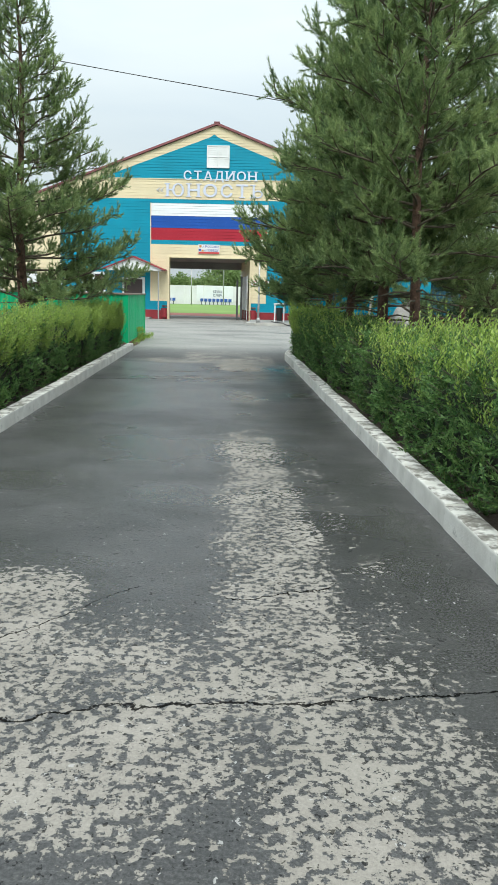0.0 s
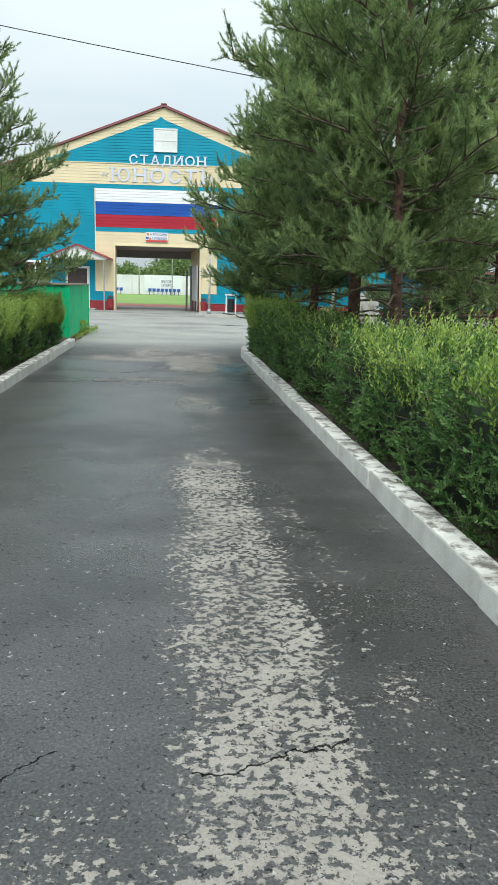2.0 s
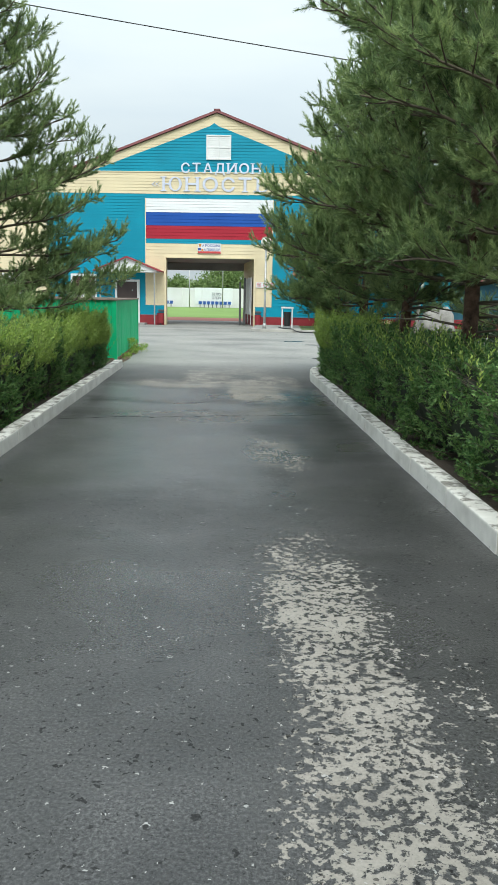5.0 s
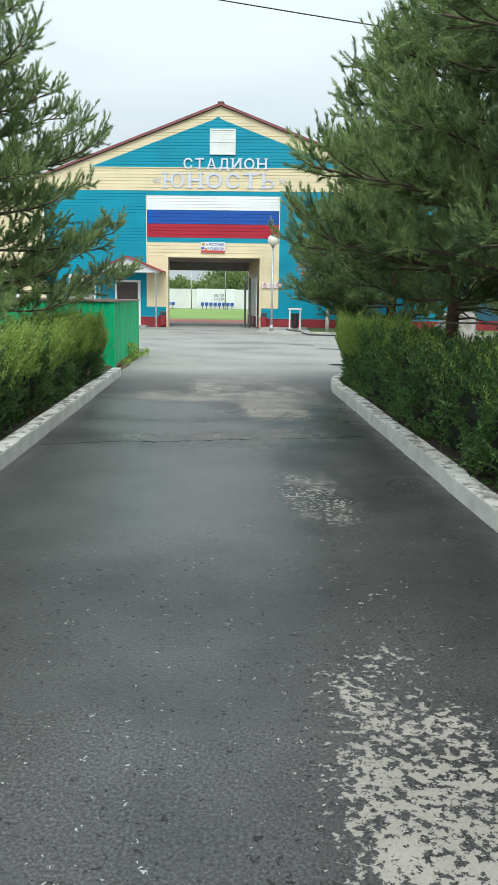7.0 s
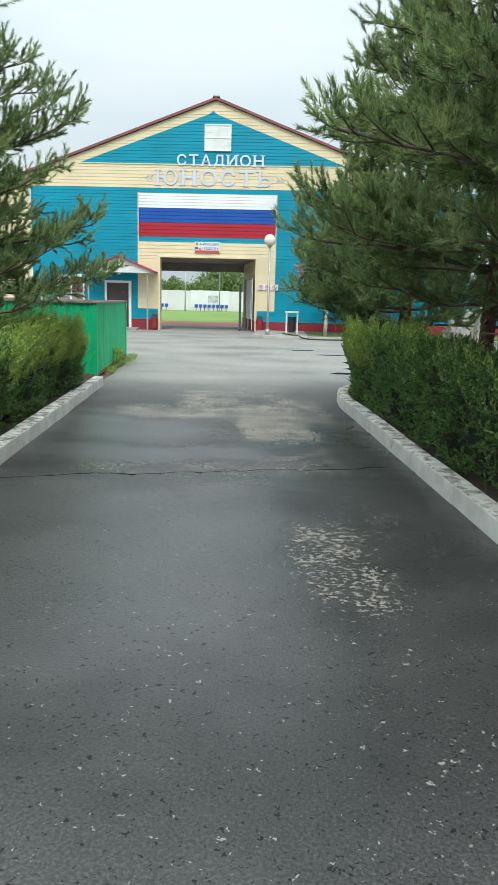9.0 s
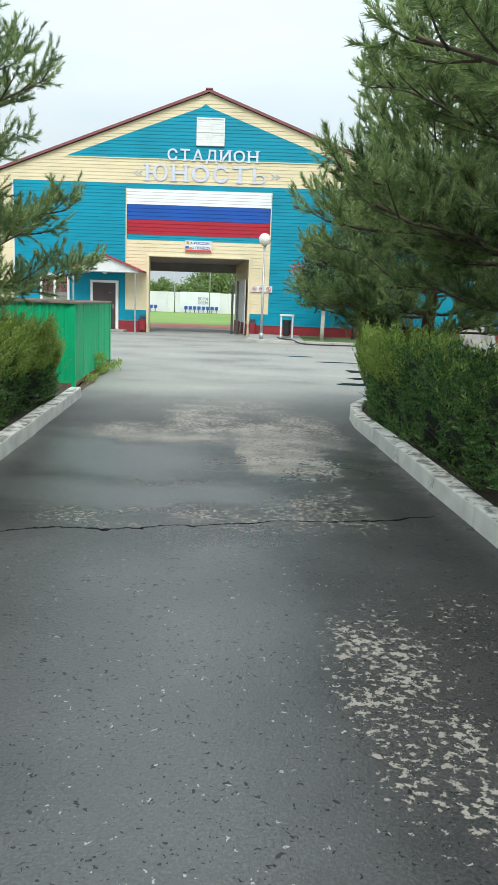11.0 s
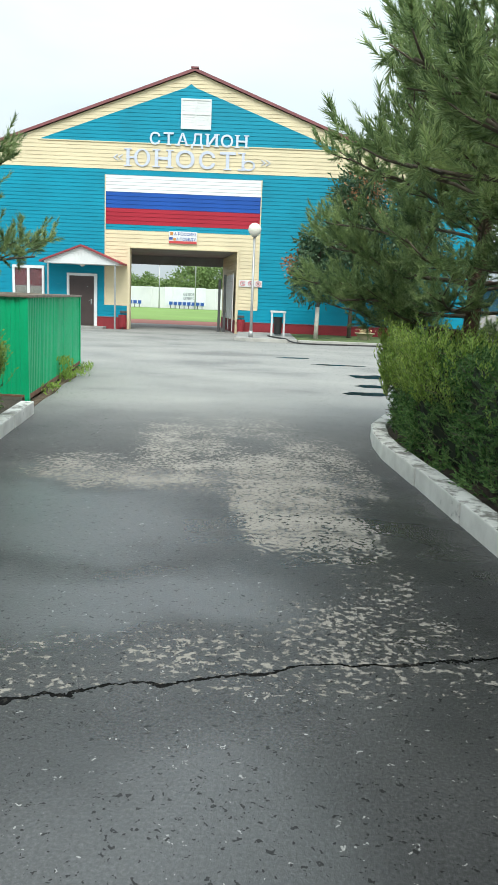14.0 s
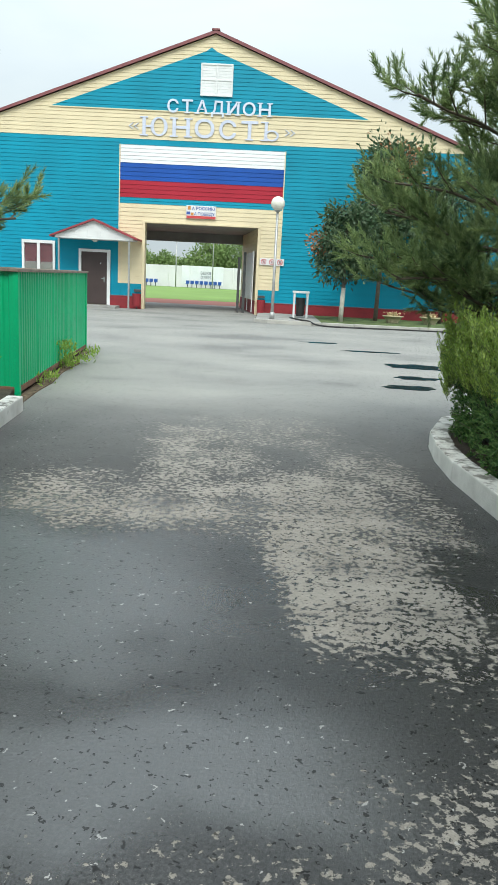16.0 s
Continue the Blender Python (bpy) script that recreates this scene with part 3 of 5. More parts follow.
def kerb_line(name, path, width, height, label, side, material=None):
    """Kerb stones about a metre long along a path; side: +1 when the bed lies to the right of the path."""
    root = thing(name, label, "kerb", kind="structure")
    pts = []
    for (xa, ya), (xb, yb) in zip(path, path[1:]):
        length = math.hypot(xb - xa, yb - ya)
        steps = max(1, round(length / 1.0))
        for k in range(steps):
            pts.append((xa + (xb - xa) * k / steps, ya + (yb - ya) * k / steps))
    pts.append(path[-1])
    rng = random.Random(5)
    for (xa, ya), (xb, yb) in zip(pts, pts[1:]):
        length = math.hypot(xb - xa, yb - ya)
        bm = bmesh.new()
        box(bm, 0.004, length - 0.004, 0, width, -0.12, height + rng.uniform(-0.008, 0.008), 0.014)
        for v in bm.verts:
            v.co += Vector((0, 1, 1)) * noise.noise(Vector((v.co.x * 3 + xa, v.co.y * 5, ya))) * 0.006
        ob = part("kerb_stone", bm, material or KERB, root)
        a = math.atan2(yb - ya, xb - xa)
        ob.matrix_basis = Matrix.Translation((xa, ya, 0)) @ Matrix.Rotation(a + rng.uniform(-0.006, 0.006), 4, "Z") @ Matrix.Diagonal((1, -side, 1, 1))
        if side > 0:
            ob.data.flip_normals()
    return root


kerb_line("kerb_right", [(KR(BACK), BACK)] + ARC_R, 0.15, 0.145, "whitewashed concrete kerb with worn grey top", 1)
kerb_line("kerb_left", [(KL(BACK), BACK), (KL(18.4), 18.4)], 0.15, 0.145, "whitewashed concrete kerb ending beside the green fence", -1)
kerb_line("kerb_lawn", [(26, 35.2), (0.9, 35.0), (0.55, 34.85), (-0.78, 34.98), (-1.2, 35.45)], 0.14, 0.11, "pale concrete kerb along the lawn strip", 1, PALE_CONCRETE)

# stadium side
sheet("track", [(-60, 47.5), (60, 47.5), (60, 54.0), (-60, 54.0)], -0.02, TRACK, "red rubber running track behind the building")
sheet("pitch", [(-60, 54.0), (60, 54.0), (60, 99), (-60, 99)], -0.012, PITCH, "bright mown football pitch")


def puddle(x, y, rx, ry, seed):
    rng = random.Random(seed)
    bm = bmesh.new()
    ring = []
    for k in range(36):
        a = 2 * math.pi * k / 36
        r = 1 + 0.5 * noise.noise(Vector((math.cos(a) * 1.6, math.sin(a) * 1.6, seed))) + 0.4 * noise.noise(Vector((math.cos(a) * 5, math.sin(a) * 5, seed)))
        ring.append(bm.verts.new((x + rx * r * math.cos(a), y + ry * r * math.sin(a), 0.004)))
    bm.faces.new(ring)
    tagged(part("puddle", bm, WATER), "shallow dark rain puddle on the asphalt", "puddle", "puddles on the forecourt")


for px, py, rx, ry, sd in ((1.2, 21.5, 0.36, 0.22, 1), (1.5, 22.6, 0.33, 0.2, 2), (1.75, 24.3, 0.5, 0.33, 3), (2.35, 23.9, 0.4, 0.15, 4), (1.3, 26.7, 0.6, 0.14, 5), (0.45, 28.4, 0.45, 0.14, 6)):
    puddle(px, py, rx, ry, sd)

# ---- the stadium building ----
YF = 40.2
AX, AZ, SLOPE = -3.1, 9.72, 0.378
BX0, BX1 = -14.2, 8.0
DEPTH = 6.4
hall = thing("stadium_building", "teal and cream sided stadium building with gateway and gable", "building")


def gable_wall(name, y0, y1, opening, parent, material):
    """A gable wall with one opening down to the ground, as a prism along y."""
    ox0, ox1, oz = opening
    top = lambda x: AZ - 0.12 - SLOPE * abs(x - AX)
    outline = [(BX0, 0), (ox0, 0), (ox0, oz), (ox1, oz), (ox1, 0), (BX1, 0), (BX1, top(BX1)), (AX, top(AX)), (BX0, top(BX0))]
    bm = bmesh.new()
    a = [bm.verts.new((x, y0, z)) for x, z in outline]
    c = [bm.verts.new((x, y1, z)) for x, z in outline]
    k = len(outline)
    bm.faces.new(a)
    bm.faces.new(c[::-1])
    for i in range(k):
        bm.faces.new((a[(i + 1) % k], a[i], c[i], c[(i + 1) % k]))
    return part(name, bm, material, parent)


GX0, GX1, GZ = -5.45, -1.29, 3.14
gable_wall("wall", YF + 0.03, YF + 0.35, (GX0, GX1, GZ), hall, CREAM)
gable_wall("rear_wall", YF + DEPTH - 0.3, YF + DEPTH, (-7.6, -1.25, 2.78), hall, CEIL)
for x0, x1 in ((BX0, BX0 + 0.3), (BX1 - 0.3, BX1)):
    part("side_wall", boxed(x0, x1, YF + 0.35, YF + DEPTH - 0.3, 0, 5.45), TEAL, hall)
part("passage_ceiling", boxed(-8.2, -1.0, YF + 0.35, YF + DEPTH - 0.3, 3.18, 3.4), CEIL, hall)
part("passage_wall", boxed(-8.2, -8.0, YF + 0.35, YF + DEPTH - 0.3, 0, 3.18), CREAM, hall)
# its other wall is splayed inwards
SPX0, SPY0, SPX1, SPY1 = GX1 + 0.02, YF + 0.36, -2.05, YF + DEPTH - 0.31
sp_len = math.hypot(SPX1 - SPX0, SPY1 - SPY0)
sp = Matrix.Translation((SPX0, SPY0, 0)) @ Matrix.Rotation(math.atan2(SPY1 - SPY0, SPX1 - SPX0), 4, "Z")
for nm, z0, z1, th, mt in (("passage_wall", 0.5, 3.17, 0.0, CREAM), ("passage_plinth", 0.0, 0.5, 0.03, PLINTH)):
    part(nm, boxed(0, sp_len, -0.2, th, z0, z1), mt, hall).matrix_basis = sp
for k in range(19):
    z = 0.5 + k * 0.14
    v = [(0, 0.022, z), (sp_len, 0.022, z), (sp_len, 0.003, z + 0.139), (0, 0.003, z + 0.139), (0, 0.0, z), (sp_len, 0.0, z)]
    child("siding_board", mesh_of("siding_board", v, [(0, 1, 2, 3), (4, 5, 1, 0)], CREAM), hall).matrix_basis = sp

# roof: two sheets with a fascia
for sgn, xe in ((-1, BX0 - 0.45), (1, BX1 + 0.45)):
    ze = AZ - SLOPE * abs(xe - AX)
    bm = bmesh.new()
    pr = [(AX, AZ), (xe, ze), (xe, ze - 0.06), (AX, AZ - 0.07)]
    a = [bm.verts.new((x, YF - 0.09, z)) for x, z in pr]
    c = [bm.verts.new((x, YF + DEPTH + 0.3, z)) for x, z in pr]
    bm.faces.new(a)
    bm.faces.new(c[::-1])
    for i in range(4):
        bm.faces.new((a[(i + 1) % 4], a[i], c[i], c[(i + 1) % 4]))
    bmesh.ops.recalc_face_normals(bm, faces=bm.faces)
    roof = part("roof", bm, ROOF_RED, hall, "maroon metal roof slope")
    bm = bmesh.new()
    pr = [(AX, AZ - 0.02), (xe, ze - 0.02), (xe, ze - 0.11), (AX, AZ - 0.12)]
    a = [bm.verts.new((x, YF - 0.12, z)) for x, z in pr]
    c = [bm.verts.new((x, YF - 0.095, z)) for x, z in pr]
    bm.faces.new(a)
    bm.faces.new(c[::-1])
    for i in range(4):
        bm.faces.new((a[(i + 1) % 4], a[i], c[i], c[(i + 1) % 4]))
    bmesh.ops.recalc_face_normals(bm, faces=bm.faces)
    part("fascia", bm, ROOF_RED, roof)
bm = boxed(AX - 0.14, AX + 0.14, YF - 0.14, YF + DEPTH + 0.3, AZ - 0.03, AZ + 0.03, 0.01)
part("ridge_cap", bm, ROOF_RED, hall)


def board(x0, x1, z0, z1, material, parent, out=0.009, x0t=None, x1t=None):
    """One siding board: a slanted face whose lower edge stands proud."""
    x0t = x0 if x0t is None else x0t
    x1t = x1 if x1t is None else x1t
    yb, yt, yw = YF - out, YF + 0.004, YF + 0.03
    v = [(x0, yb, z0), (x1, yb, z0), (x1t, yt, z1), (x0t, yt, z1), (x0, yw, z0), (x1, yw, z0), (x1t, yw, z1), (x0t, yw, z1)]
    f = [(0, 1, 2, 3), (1, 0, 4, 5), (0, 3, 7, 4), (2, 1, 5, 6)]
    return child("siding_board", mesh_of("siding_board", v, f, material), parent)


def boards(x0, x1, z0, z1, material, parent, pitch=0.136):
    k = max(1, round((z1 - z0) / pitch))
    for i in range(k):
        board(x0, x1, z0 + (z1 - z0) * i / k, z0 + (z1 - z0) * (i + 1) / k, material, parent)


PZ, BAND0, BAND1 = 0.44, 6.03, 7.0
FX0, FX1 = -6.42, -0.44
fields = thing("facade_cladding", "horizontal plastic siding in teal, cream and tricolour fields", "siding", kind="structure")
boards(-11.1, FX0, PZ, BAND0, TEAL, fields)
boards(FX1, BX1, PZ, BAND0, TEAL, fields)
boards(BX0, -11.1, PZ, BAND0, CREAM, fields)
boards(FX0, GX0 - 0.1, PZ, 0.92, TEAL, fields)
boards(GX1 + 0.1, FX1, PZ, 0.92, TEAL, fields)
boards(FX0, GX0 - 0.1, 0.92, GZ + 0.06, CREAM, fields)
boards(GX1 + 0.1, FX1, 0.92, GZ + 0.06, CREAM, fields)
boards(FX0, FX1, GZ + 0.06, 3.80, CREAM, fields)
boards(FX0, FX1, 3.80, 4.01, TEAL, fields)
boards(FX0, FX1, 4.01, 4.61, FLAG_RED, fields)
boards(FX0, FX1, 4.61, 5.21, FLAG_BLUE, fields)
boards(FX0, FX1, 5.21, 5.83, FLAG_WHITE, fields)
boards(FX0, FX1, 5.83, BAND0, TEAL, fields)
# band and gable: cream rake boards round a teal triangle
TZ, THALF = 9.10, 5.75
roof_x = lambda z: (AZ - 0.13 - z) / SLOPE
k = 19
for i in range(7):
    z0, z1 = BAND0 + (BAND1 - BAND0) * i / 7, BAND0 + (BAND1 - BAND0) * (i + 1) / 7
    h0, h1 = roof_x(z0), roof_x(z1)
    board(max(BX0, AX - h0), min(BX1, AX + h0), z0, z1, CREAM, fields, 0.009, max(BX0, AX - h1), min(BX1, AX + h1))
tri_x = lambda z: max(0.0, THALF * (TZ - z) / (TZ - BAND1))
for i in range(k):
    z0, z1 = BAND1 + (9.57 - BAND1) * i / k, BAND1 + (9.57 - BAND1) * (i + 1) / k
    h0, h1, t0, t1 = roof_x(z0), roof_x(z1), tri_x(z0), tri_x(z1)
    tc = AX - 0.13
    if t0 > 0:
        board(AX - h0, tc - t0, z0, z1, CREAM, fields, 0.009, AX - h1, tc - t1)
        board(tc + t0, AX + h0, z0, z1, CREAM, fields, 0.009, tc + t1, AX + h1)
        board(tc - t0, tc + t0, z0, z1, TEAL, fields, 0.009, tc - t1, tc + t1)
    else:
        board(AX - h0, AX + h0, z0, z1, CREAM, fields, 0.009, AX - h1, AX + h1)

# trims on the facade
def trim(x0, x1, z0, z1, material, out=0.035, name="trim"):
    return part(name, boxed(x0, x1, YF - out, YF + 0.03, z0, z1, 0.006), material, fields)


trim(GX0 - 0.1, GX0, 0.0, GZ + 0.06, CREAM, 0.04)
trim(GX1, GX1 + 0.1, 0.45, GZ + 0.06, CREAM, 0.04)
trim(GX0, GX1, GZ, GZ + 0.06, CREAM, 0.04)
trim(-11.13, -11.08, PZ, BAND0, WHITE, 0.035)
trim(FX0 - 0.02, FX0 + 0.02, 0.92, BAND0 - 0.2, CREAM, 0.028)
trim(FX1 - 0.02, FX1 + 0.02, 0.92, BAND0 - 0.2, CREAM, 0.028)
trim(AX - 0.13 - THALF, AX - 0.13 + THALF, BAND1 - 0.02, BAND1 + 0.02, CREAM, 0.03)
for x0, x1 in ((BX0, -7.9), (-6.72, GX0 - 0.1), (GX1 + 0.1, BX1)):
    trim(x0, x1, 0.0, PZ, PLINTH, 0.06, "plinth")
    trim(x0, x1, PZ, PZ + 0.03, ROOF_RED, 0.075, "drip_edge")

# square gable window of white panels
gw = thing("window_1", "square white four-part louvred window in the gable", "window", kind="structure")
wx0, wx1, wz0, wz1 = -3.58, -2.44, 7.56, 8.64
for a, b_, c, d in ((wx0, wx0 + 0.06, wz0, wz1), (wx1 - 0.06, wx1, wz0, wz1), (wx0 + 0.06, wx1 - 0.06, wz0, wz0 + 0.06), (wx0 + 0.06, wx1 - 0.06, wz1 - 0.06, wz1), (-3.04, -2.98, wz0 + 0.06, wz1 - 0.06)):
    part("window_frame", boxed(a, b_, YF - 0.07, YF + 0.02, c, d, 0.008), WHITE, gw)
for x0, x1 in ((wx0 + 0.06, -3.04), (-2.98, wx1 - 0.06)):
    part("rail", boxed(x0, x1, YF - 0.066, YF + 0.02, 8.07, 8.12, 0.006), WHITE, gw)
    for z0, z1 in ((wz0 + 0.06, 8.07), (8.12, wz1 - 0.06)):
        for j in range(5):
            zz = z0 + (z1 - z0) * j / 5
            v = [(x0, YF - 0.05, zz), (x1, YF - 0.05, zz), (x1, YF - 0.046, zz + (z1 - z0) / 5), (x0, YF - 0.046, zz + (z1 - z0) / 5)]
            child("slat", mesh_of("slat", v, [(0, 1, 2, 3)], WHITE), gw)

# lettering
sign_top = thing("stadium_lettering", "raised pale letters reading СТАДИОН on the gable", "lettering")
word(sign_top, "СТАДИОН", (0.8, 0.78, 0.86, 0.9, 0.86, 0.92, 0.86), -4.74, -1.05, 6.96, 7.42, YF - 0.02, 0.035, LETTER, 0.24, serif=0.2)
sign_low = thing("name_lettering", "large pale blue letters on the cream band in guillemets", "lettering")
word(sign_low, "ЮНОСТЬ", (1.25, 0.86, 0.98, 0.84, 0.84, 0.8), -5.62, -0.72, 6.15, 6.80, YF - 0.02, 0.018, LETTER_SIDE, 0.24, serif=0.2)
for x0, sg in ((-6.12, 1), (-5.93, 1), (-0.50, -1), (-0.31, -1)):
    bm = bmesh.new()
    z = 6.46
    pts = [(0, 0), (0.17, 0.12), (0.17, 0.09), (0.05, 0), (0.17, -0.09), (0.17, -0.12)]
    pts = [(x0 + (p[0] if sg > 0 else 0.17 - p[0]), z + p[1]) for p in pts]
    a = [bm.verts.new((x, YF - 0.038, zz)) for x, zz in pts]
    c = [bm.verts.new((x, YF - 0.01, zz)) for x, zz in pts]
    bm.faces.new(a)
    for i in range(6):
        bm.faces.new((a[(i + 1) % 6], a[i], c[i], c[(i + 1) % 6]))
    bmesh.ops.recalc_face_normals(bm, faces=bm.faces)
    part("guillemet", bm, LETTER_SIDE, sign_low)

# banner over the gateway
ban = thing("gate_banner", "white blue and red banner with blue slogan over gateway", "banner")
by = YF - 0.045
part("board", boxed(-3.95, -2.86, by - 0.02, by + 0.02, 3.36, 3.82, 0.004), BOARD, ban)
part("red_stripe", boxed(-3.94, -2.87, by - 0.026, by - 0.0205, 3.365, 3.46), RED_INK, ban)
part("blue_corner", boxed(-3.94, -3.80, by - 0.026, by - 0.0205, 3.50, 3.60), BLUE_INK, ban)
part("emblem", boxed(-3.90, -3.79, by - 0.027, by - 0.0205, 3.67, 3.79), ORANGE_INK, ban)
part("emblem", boxed(-3.78, -3.68, by - 0.027, by - 0.0205, 3.475, 3.57), ORANGE_INK, ban)
word(ban, "А РОССИЮ", (0.8, 0.2, 0.7, 0.9, 0.8, 0.8, 0.85, 1.1), -3.74, -2.91, 3.67, 3.78, by - 0.0205, 0.006, BLUE_INK, 0.14)
word(ban, "А ПОБЕДУ", (0.8, 0.2, 0.8, 0.9, 0.75, 0.7, 0.9, 0.8), -3.66, -2.91, 3.48, 3.59, by - 0.0205, 0.006, BLUE_INK, 0.14)

# small board of three prohibition signs
ps = thing("prohibition_board", "white board with three round red prohibition signs", "sign")
part("board", boxed(-1.18, -0.28, YF - 0.055, YF - 0.03, 1.83, 2.08, 0.004), BOARD, ps)
for k in range(3):
    cx = -1.03 + k * 0.3
    bm = bmesh.new()
    inner, outer = [], []
    for s in range(28):
        a = 2 * math.pi * s / 28
        inner.append(bm.verts.new((cx + 0.078 * math.cos(a), YF - 0.059, 1.955 + 0.078 * math.sin(a))))
        outer.append(bm.verts.new((cx + 0.1 * math.cos(a), YF - 0.059, 1.955 + 0.1 * math.sin(a))))
    for s in range(28):
        q = (s + 1) % 28
        bm.faces.new((inner[s], inner[q], outer[q], outer[s]))
    bmesh.ops.create_cube(bm, size=1, matrix=Matrix.Translation((cx, YF - 0.06, 1.955)) @ Matrix.Rotation(radians(45), 4, "Y") @ Matrix.Diagonal((0.17, 0.004, 0.02, 1)))
    ring = part("ring", bm, RED_INK, ps, "red ring with slash")
    part("pictogram", boxed(cx - 0.03, cx + 0.03, YF - 0.0575, YF - 0.0555, 1.915, 1.995), INK, ps)

# entrance door, its step and canopy
door = thing("door_1", "closed dark brown steel entrance door in white frame", "door", kind="structure")
part("leaf", boxed(-7.80, -6.84, YF - 0.045, YF + 0.03, 0.1, 2.0, 0.008), DOOR_BROWN, door)
for a, b_, c, d in ((-7.9, -7.80, 0.08, 2.1), (-6.84, -6.72, 0.08, 2.1), (-7.80, -6.84, 2.0, 2.1)):
    part("door_frame", boxed(a, b_, YF - 0.08, YF + 0.03, c, d, 0.006), WHITE, door)
bm = boxed(-6.965, -6.925, YF - 0.06, YF - 0.045, 0.92, 1.12, 0.004)
box(bm, -7.05, -6.93, YF - 0.1, YF - 0.075, 1.04, 1.06, 0.004)
box(bm, -6.955, -6.935, YF - 0.08, YF - 0.055, 1.04, 1.06)
part("door_handle", bm, CHROME, door, "chrome lever handle")
part("peephole", boxed(-7.1, -7.06, YF - 0.055, YF - 0.045, 1.58, 1.62, 0.003), CHROME, door)
for zz in (0.35, 1.75):
    part("hinge", boxed(-7.805, -7.775, YF - 0.06, YF - 0.045, zz, zz + 0.12, 0.003), DARK_STEEL, door)
st = part("doorstep", boxed(-8.3, -6.35, 39.35, YF - 0.061, -0.02, 0.085, 0.012), GREY_WALL)
tagged(st, "low concrete doorstep under the canopy", "step", kind="structure")

can = thing("entrance_canopy", "white gabled porch canopy with red roof edge on posts", "canopy")
cy0, cx0, cx1, cxm, cze, czt = 39.2, -8.54, -5.72, -7.13, 2.50, 3.06
bm = bmesh.new()
tri = [(cx0, cze), (cx1, cze), (cxm, czt)]
a = [bm.verts.new((x, cy0, z)) for x, z in tri]
c = [bm.verts.new((x, cy0 + 0.03, z)) for x, z in tri]
bm.faces.new(a)
bm.faces.new(c[::-1])
for i in range(3):
    bm.faces.new((a[(i + 1) % 3], a[i], c[i], c[(i + 1) % 3]))
bmesh.ops.recalc_face_normals(bm, faces=bm.faces)
ped = part("pediment", bm, WHITE, can)
for k in range(23):
    x = cx0 + 0.12 + k * (cx1 - cx0 - 0.24) / 22
    h = (czt - cze) * (1 - abs(x - cxm) / (cxm - cx0)) - 0.04
    if h > 0.05:
        part("rib", boxed(x - 0.012, x + 0.012, cy0 - 0.012, cy0, cze, cze + h), WHITE, ped)
part("soffit", boxed(cx0, cx1, cy0, YF - 0.03, cze - 0.08, cze, 0.006), WHITE, can)
for sg in (-1, 1):
    ex = cx0 - 0.16 if sg < 0 else cx1 + 0.16
    ez = cze - 0.05
    pr = [(cxm, czt + 0.07), (ex, ez + 0.05), (ex, ez - 0.01), (cxm, czt + 0.005)]
    bm = bmesh.new()
    a = [bm.verts.new((x, cy0 - 0.12, z)) for x, z in pr]
    c = [bm.verts.new((x, YF - 0.03, z)) for x, z in pr]
    bm.faces.new(a)
    bm.faces.new(c[::-1])
    for i in range(4):
        bm.faces.new((a[(i + 1) % 4], a[i], c[i], c[(i + 1) % 4]))
    bmesh.ops.recalc_face_normals(bm, faces=bm.faces)
    part("roof_sheet", bm, worn("canopy_red", (0.30, 0.04, 0.05), 0.85, 1.1, 0.5) if sg < 0 else bpy.data.materials["canopy_red"], can)
for x in (cx0 + 0.14, cx1 - 0.14):
    part("post", boxed(x - 0.03, x + 0.03, cy0 + 0.03, cy0 + 0.09, 0.0, cze - 0.08, 0.006), STEEL, can, "grey square steel post")
lamp = thing("porch_lamp", "small round glass lamp under the canopy", "lamp")
bm = bmesh.new()
bmesh.ops.create_uvsphere(bm, u_segments=16, v_segments=10, radius=0.11, matrix=Matrix.Translation((-7.2, YF - 0.5, 2.42)) @ Matrix.Diagonal((1, 1, 0.75, 1)))
part("glass_bowl", bm, GLOBE, lamp, smooth=True)
part("fitting", boxed(-7.26, -7.14, YF - 0.56, YF - 0.44, 2.42, 2.425 + 0.01), STEEL, lamp)

# ground-floor window beside the door, with a room behind
def facade_window(name, x0, x1, z0, z1, label):
    w = thing(name, label, "window", kind="structure")
    for a, b_, c, d in ((x0, x0 + 0.09, z0, z1), (x1 - 0.09, x1, z0, z1), (x0 + 0.09, x1 - 0.09, z0, z0 + 0.09), (x0 + 0.09, x1 - 0.09, z1 - 0.11, z1), ((x0 + x1) / 2 - 0.05, (x0 + x1) / 2 + 0.05, z0 + 0.09, z1 - 0.11)):
        part("window_frame", boxed(a, b_, YF - 0.085, YF - 0.02, c, d, 0.006), WHITE, w)
    for a, b_ in ((x0 + 0.09, (x0 + x1) / 2 - 0.05), ((x0 + x1) / 2 + 0.05, x1 - 0.09)):
        g = part("pane", boxed(a, b_, YF - 0.06, YF - 0.054, z0 + 0.09, z1 - 0.11), GLASS, w)
        g.visible_shadow = False
        part("curtain", boxed(a, b_, YF - 0.034, YF - 0.03, z0 + 0.45, z1 - 0.11), CURTAIN, w, "maroon half curtain")
        part("lower_screen", boxed(a, b_, YF - 0.034, YF - 0.03, z0 + 0.09, z0 + 0.445), BEIGE, w)
    part("window_sill", boxed(x0 - 0.04, x1 + 0.04, YF - 0.14, YF - 0.02, z0 - 0.04, z0, 0.006), WHITE, w)
    return w


facade_window("window_2", -10.02, -8.78, 1.10, 2.33, "white double window with maroon curtains")
wd = part("door_2", boxed(-13.35, -12.35, YF - 0.06, YF - 0.024, 0.0, 2.3, 0.01), WHITE)
tagged(wd, "white service door in the cream corner of the building", "door", kind="structure")

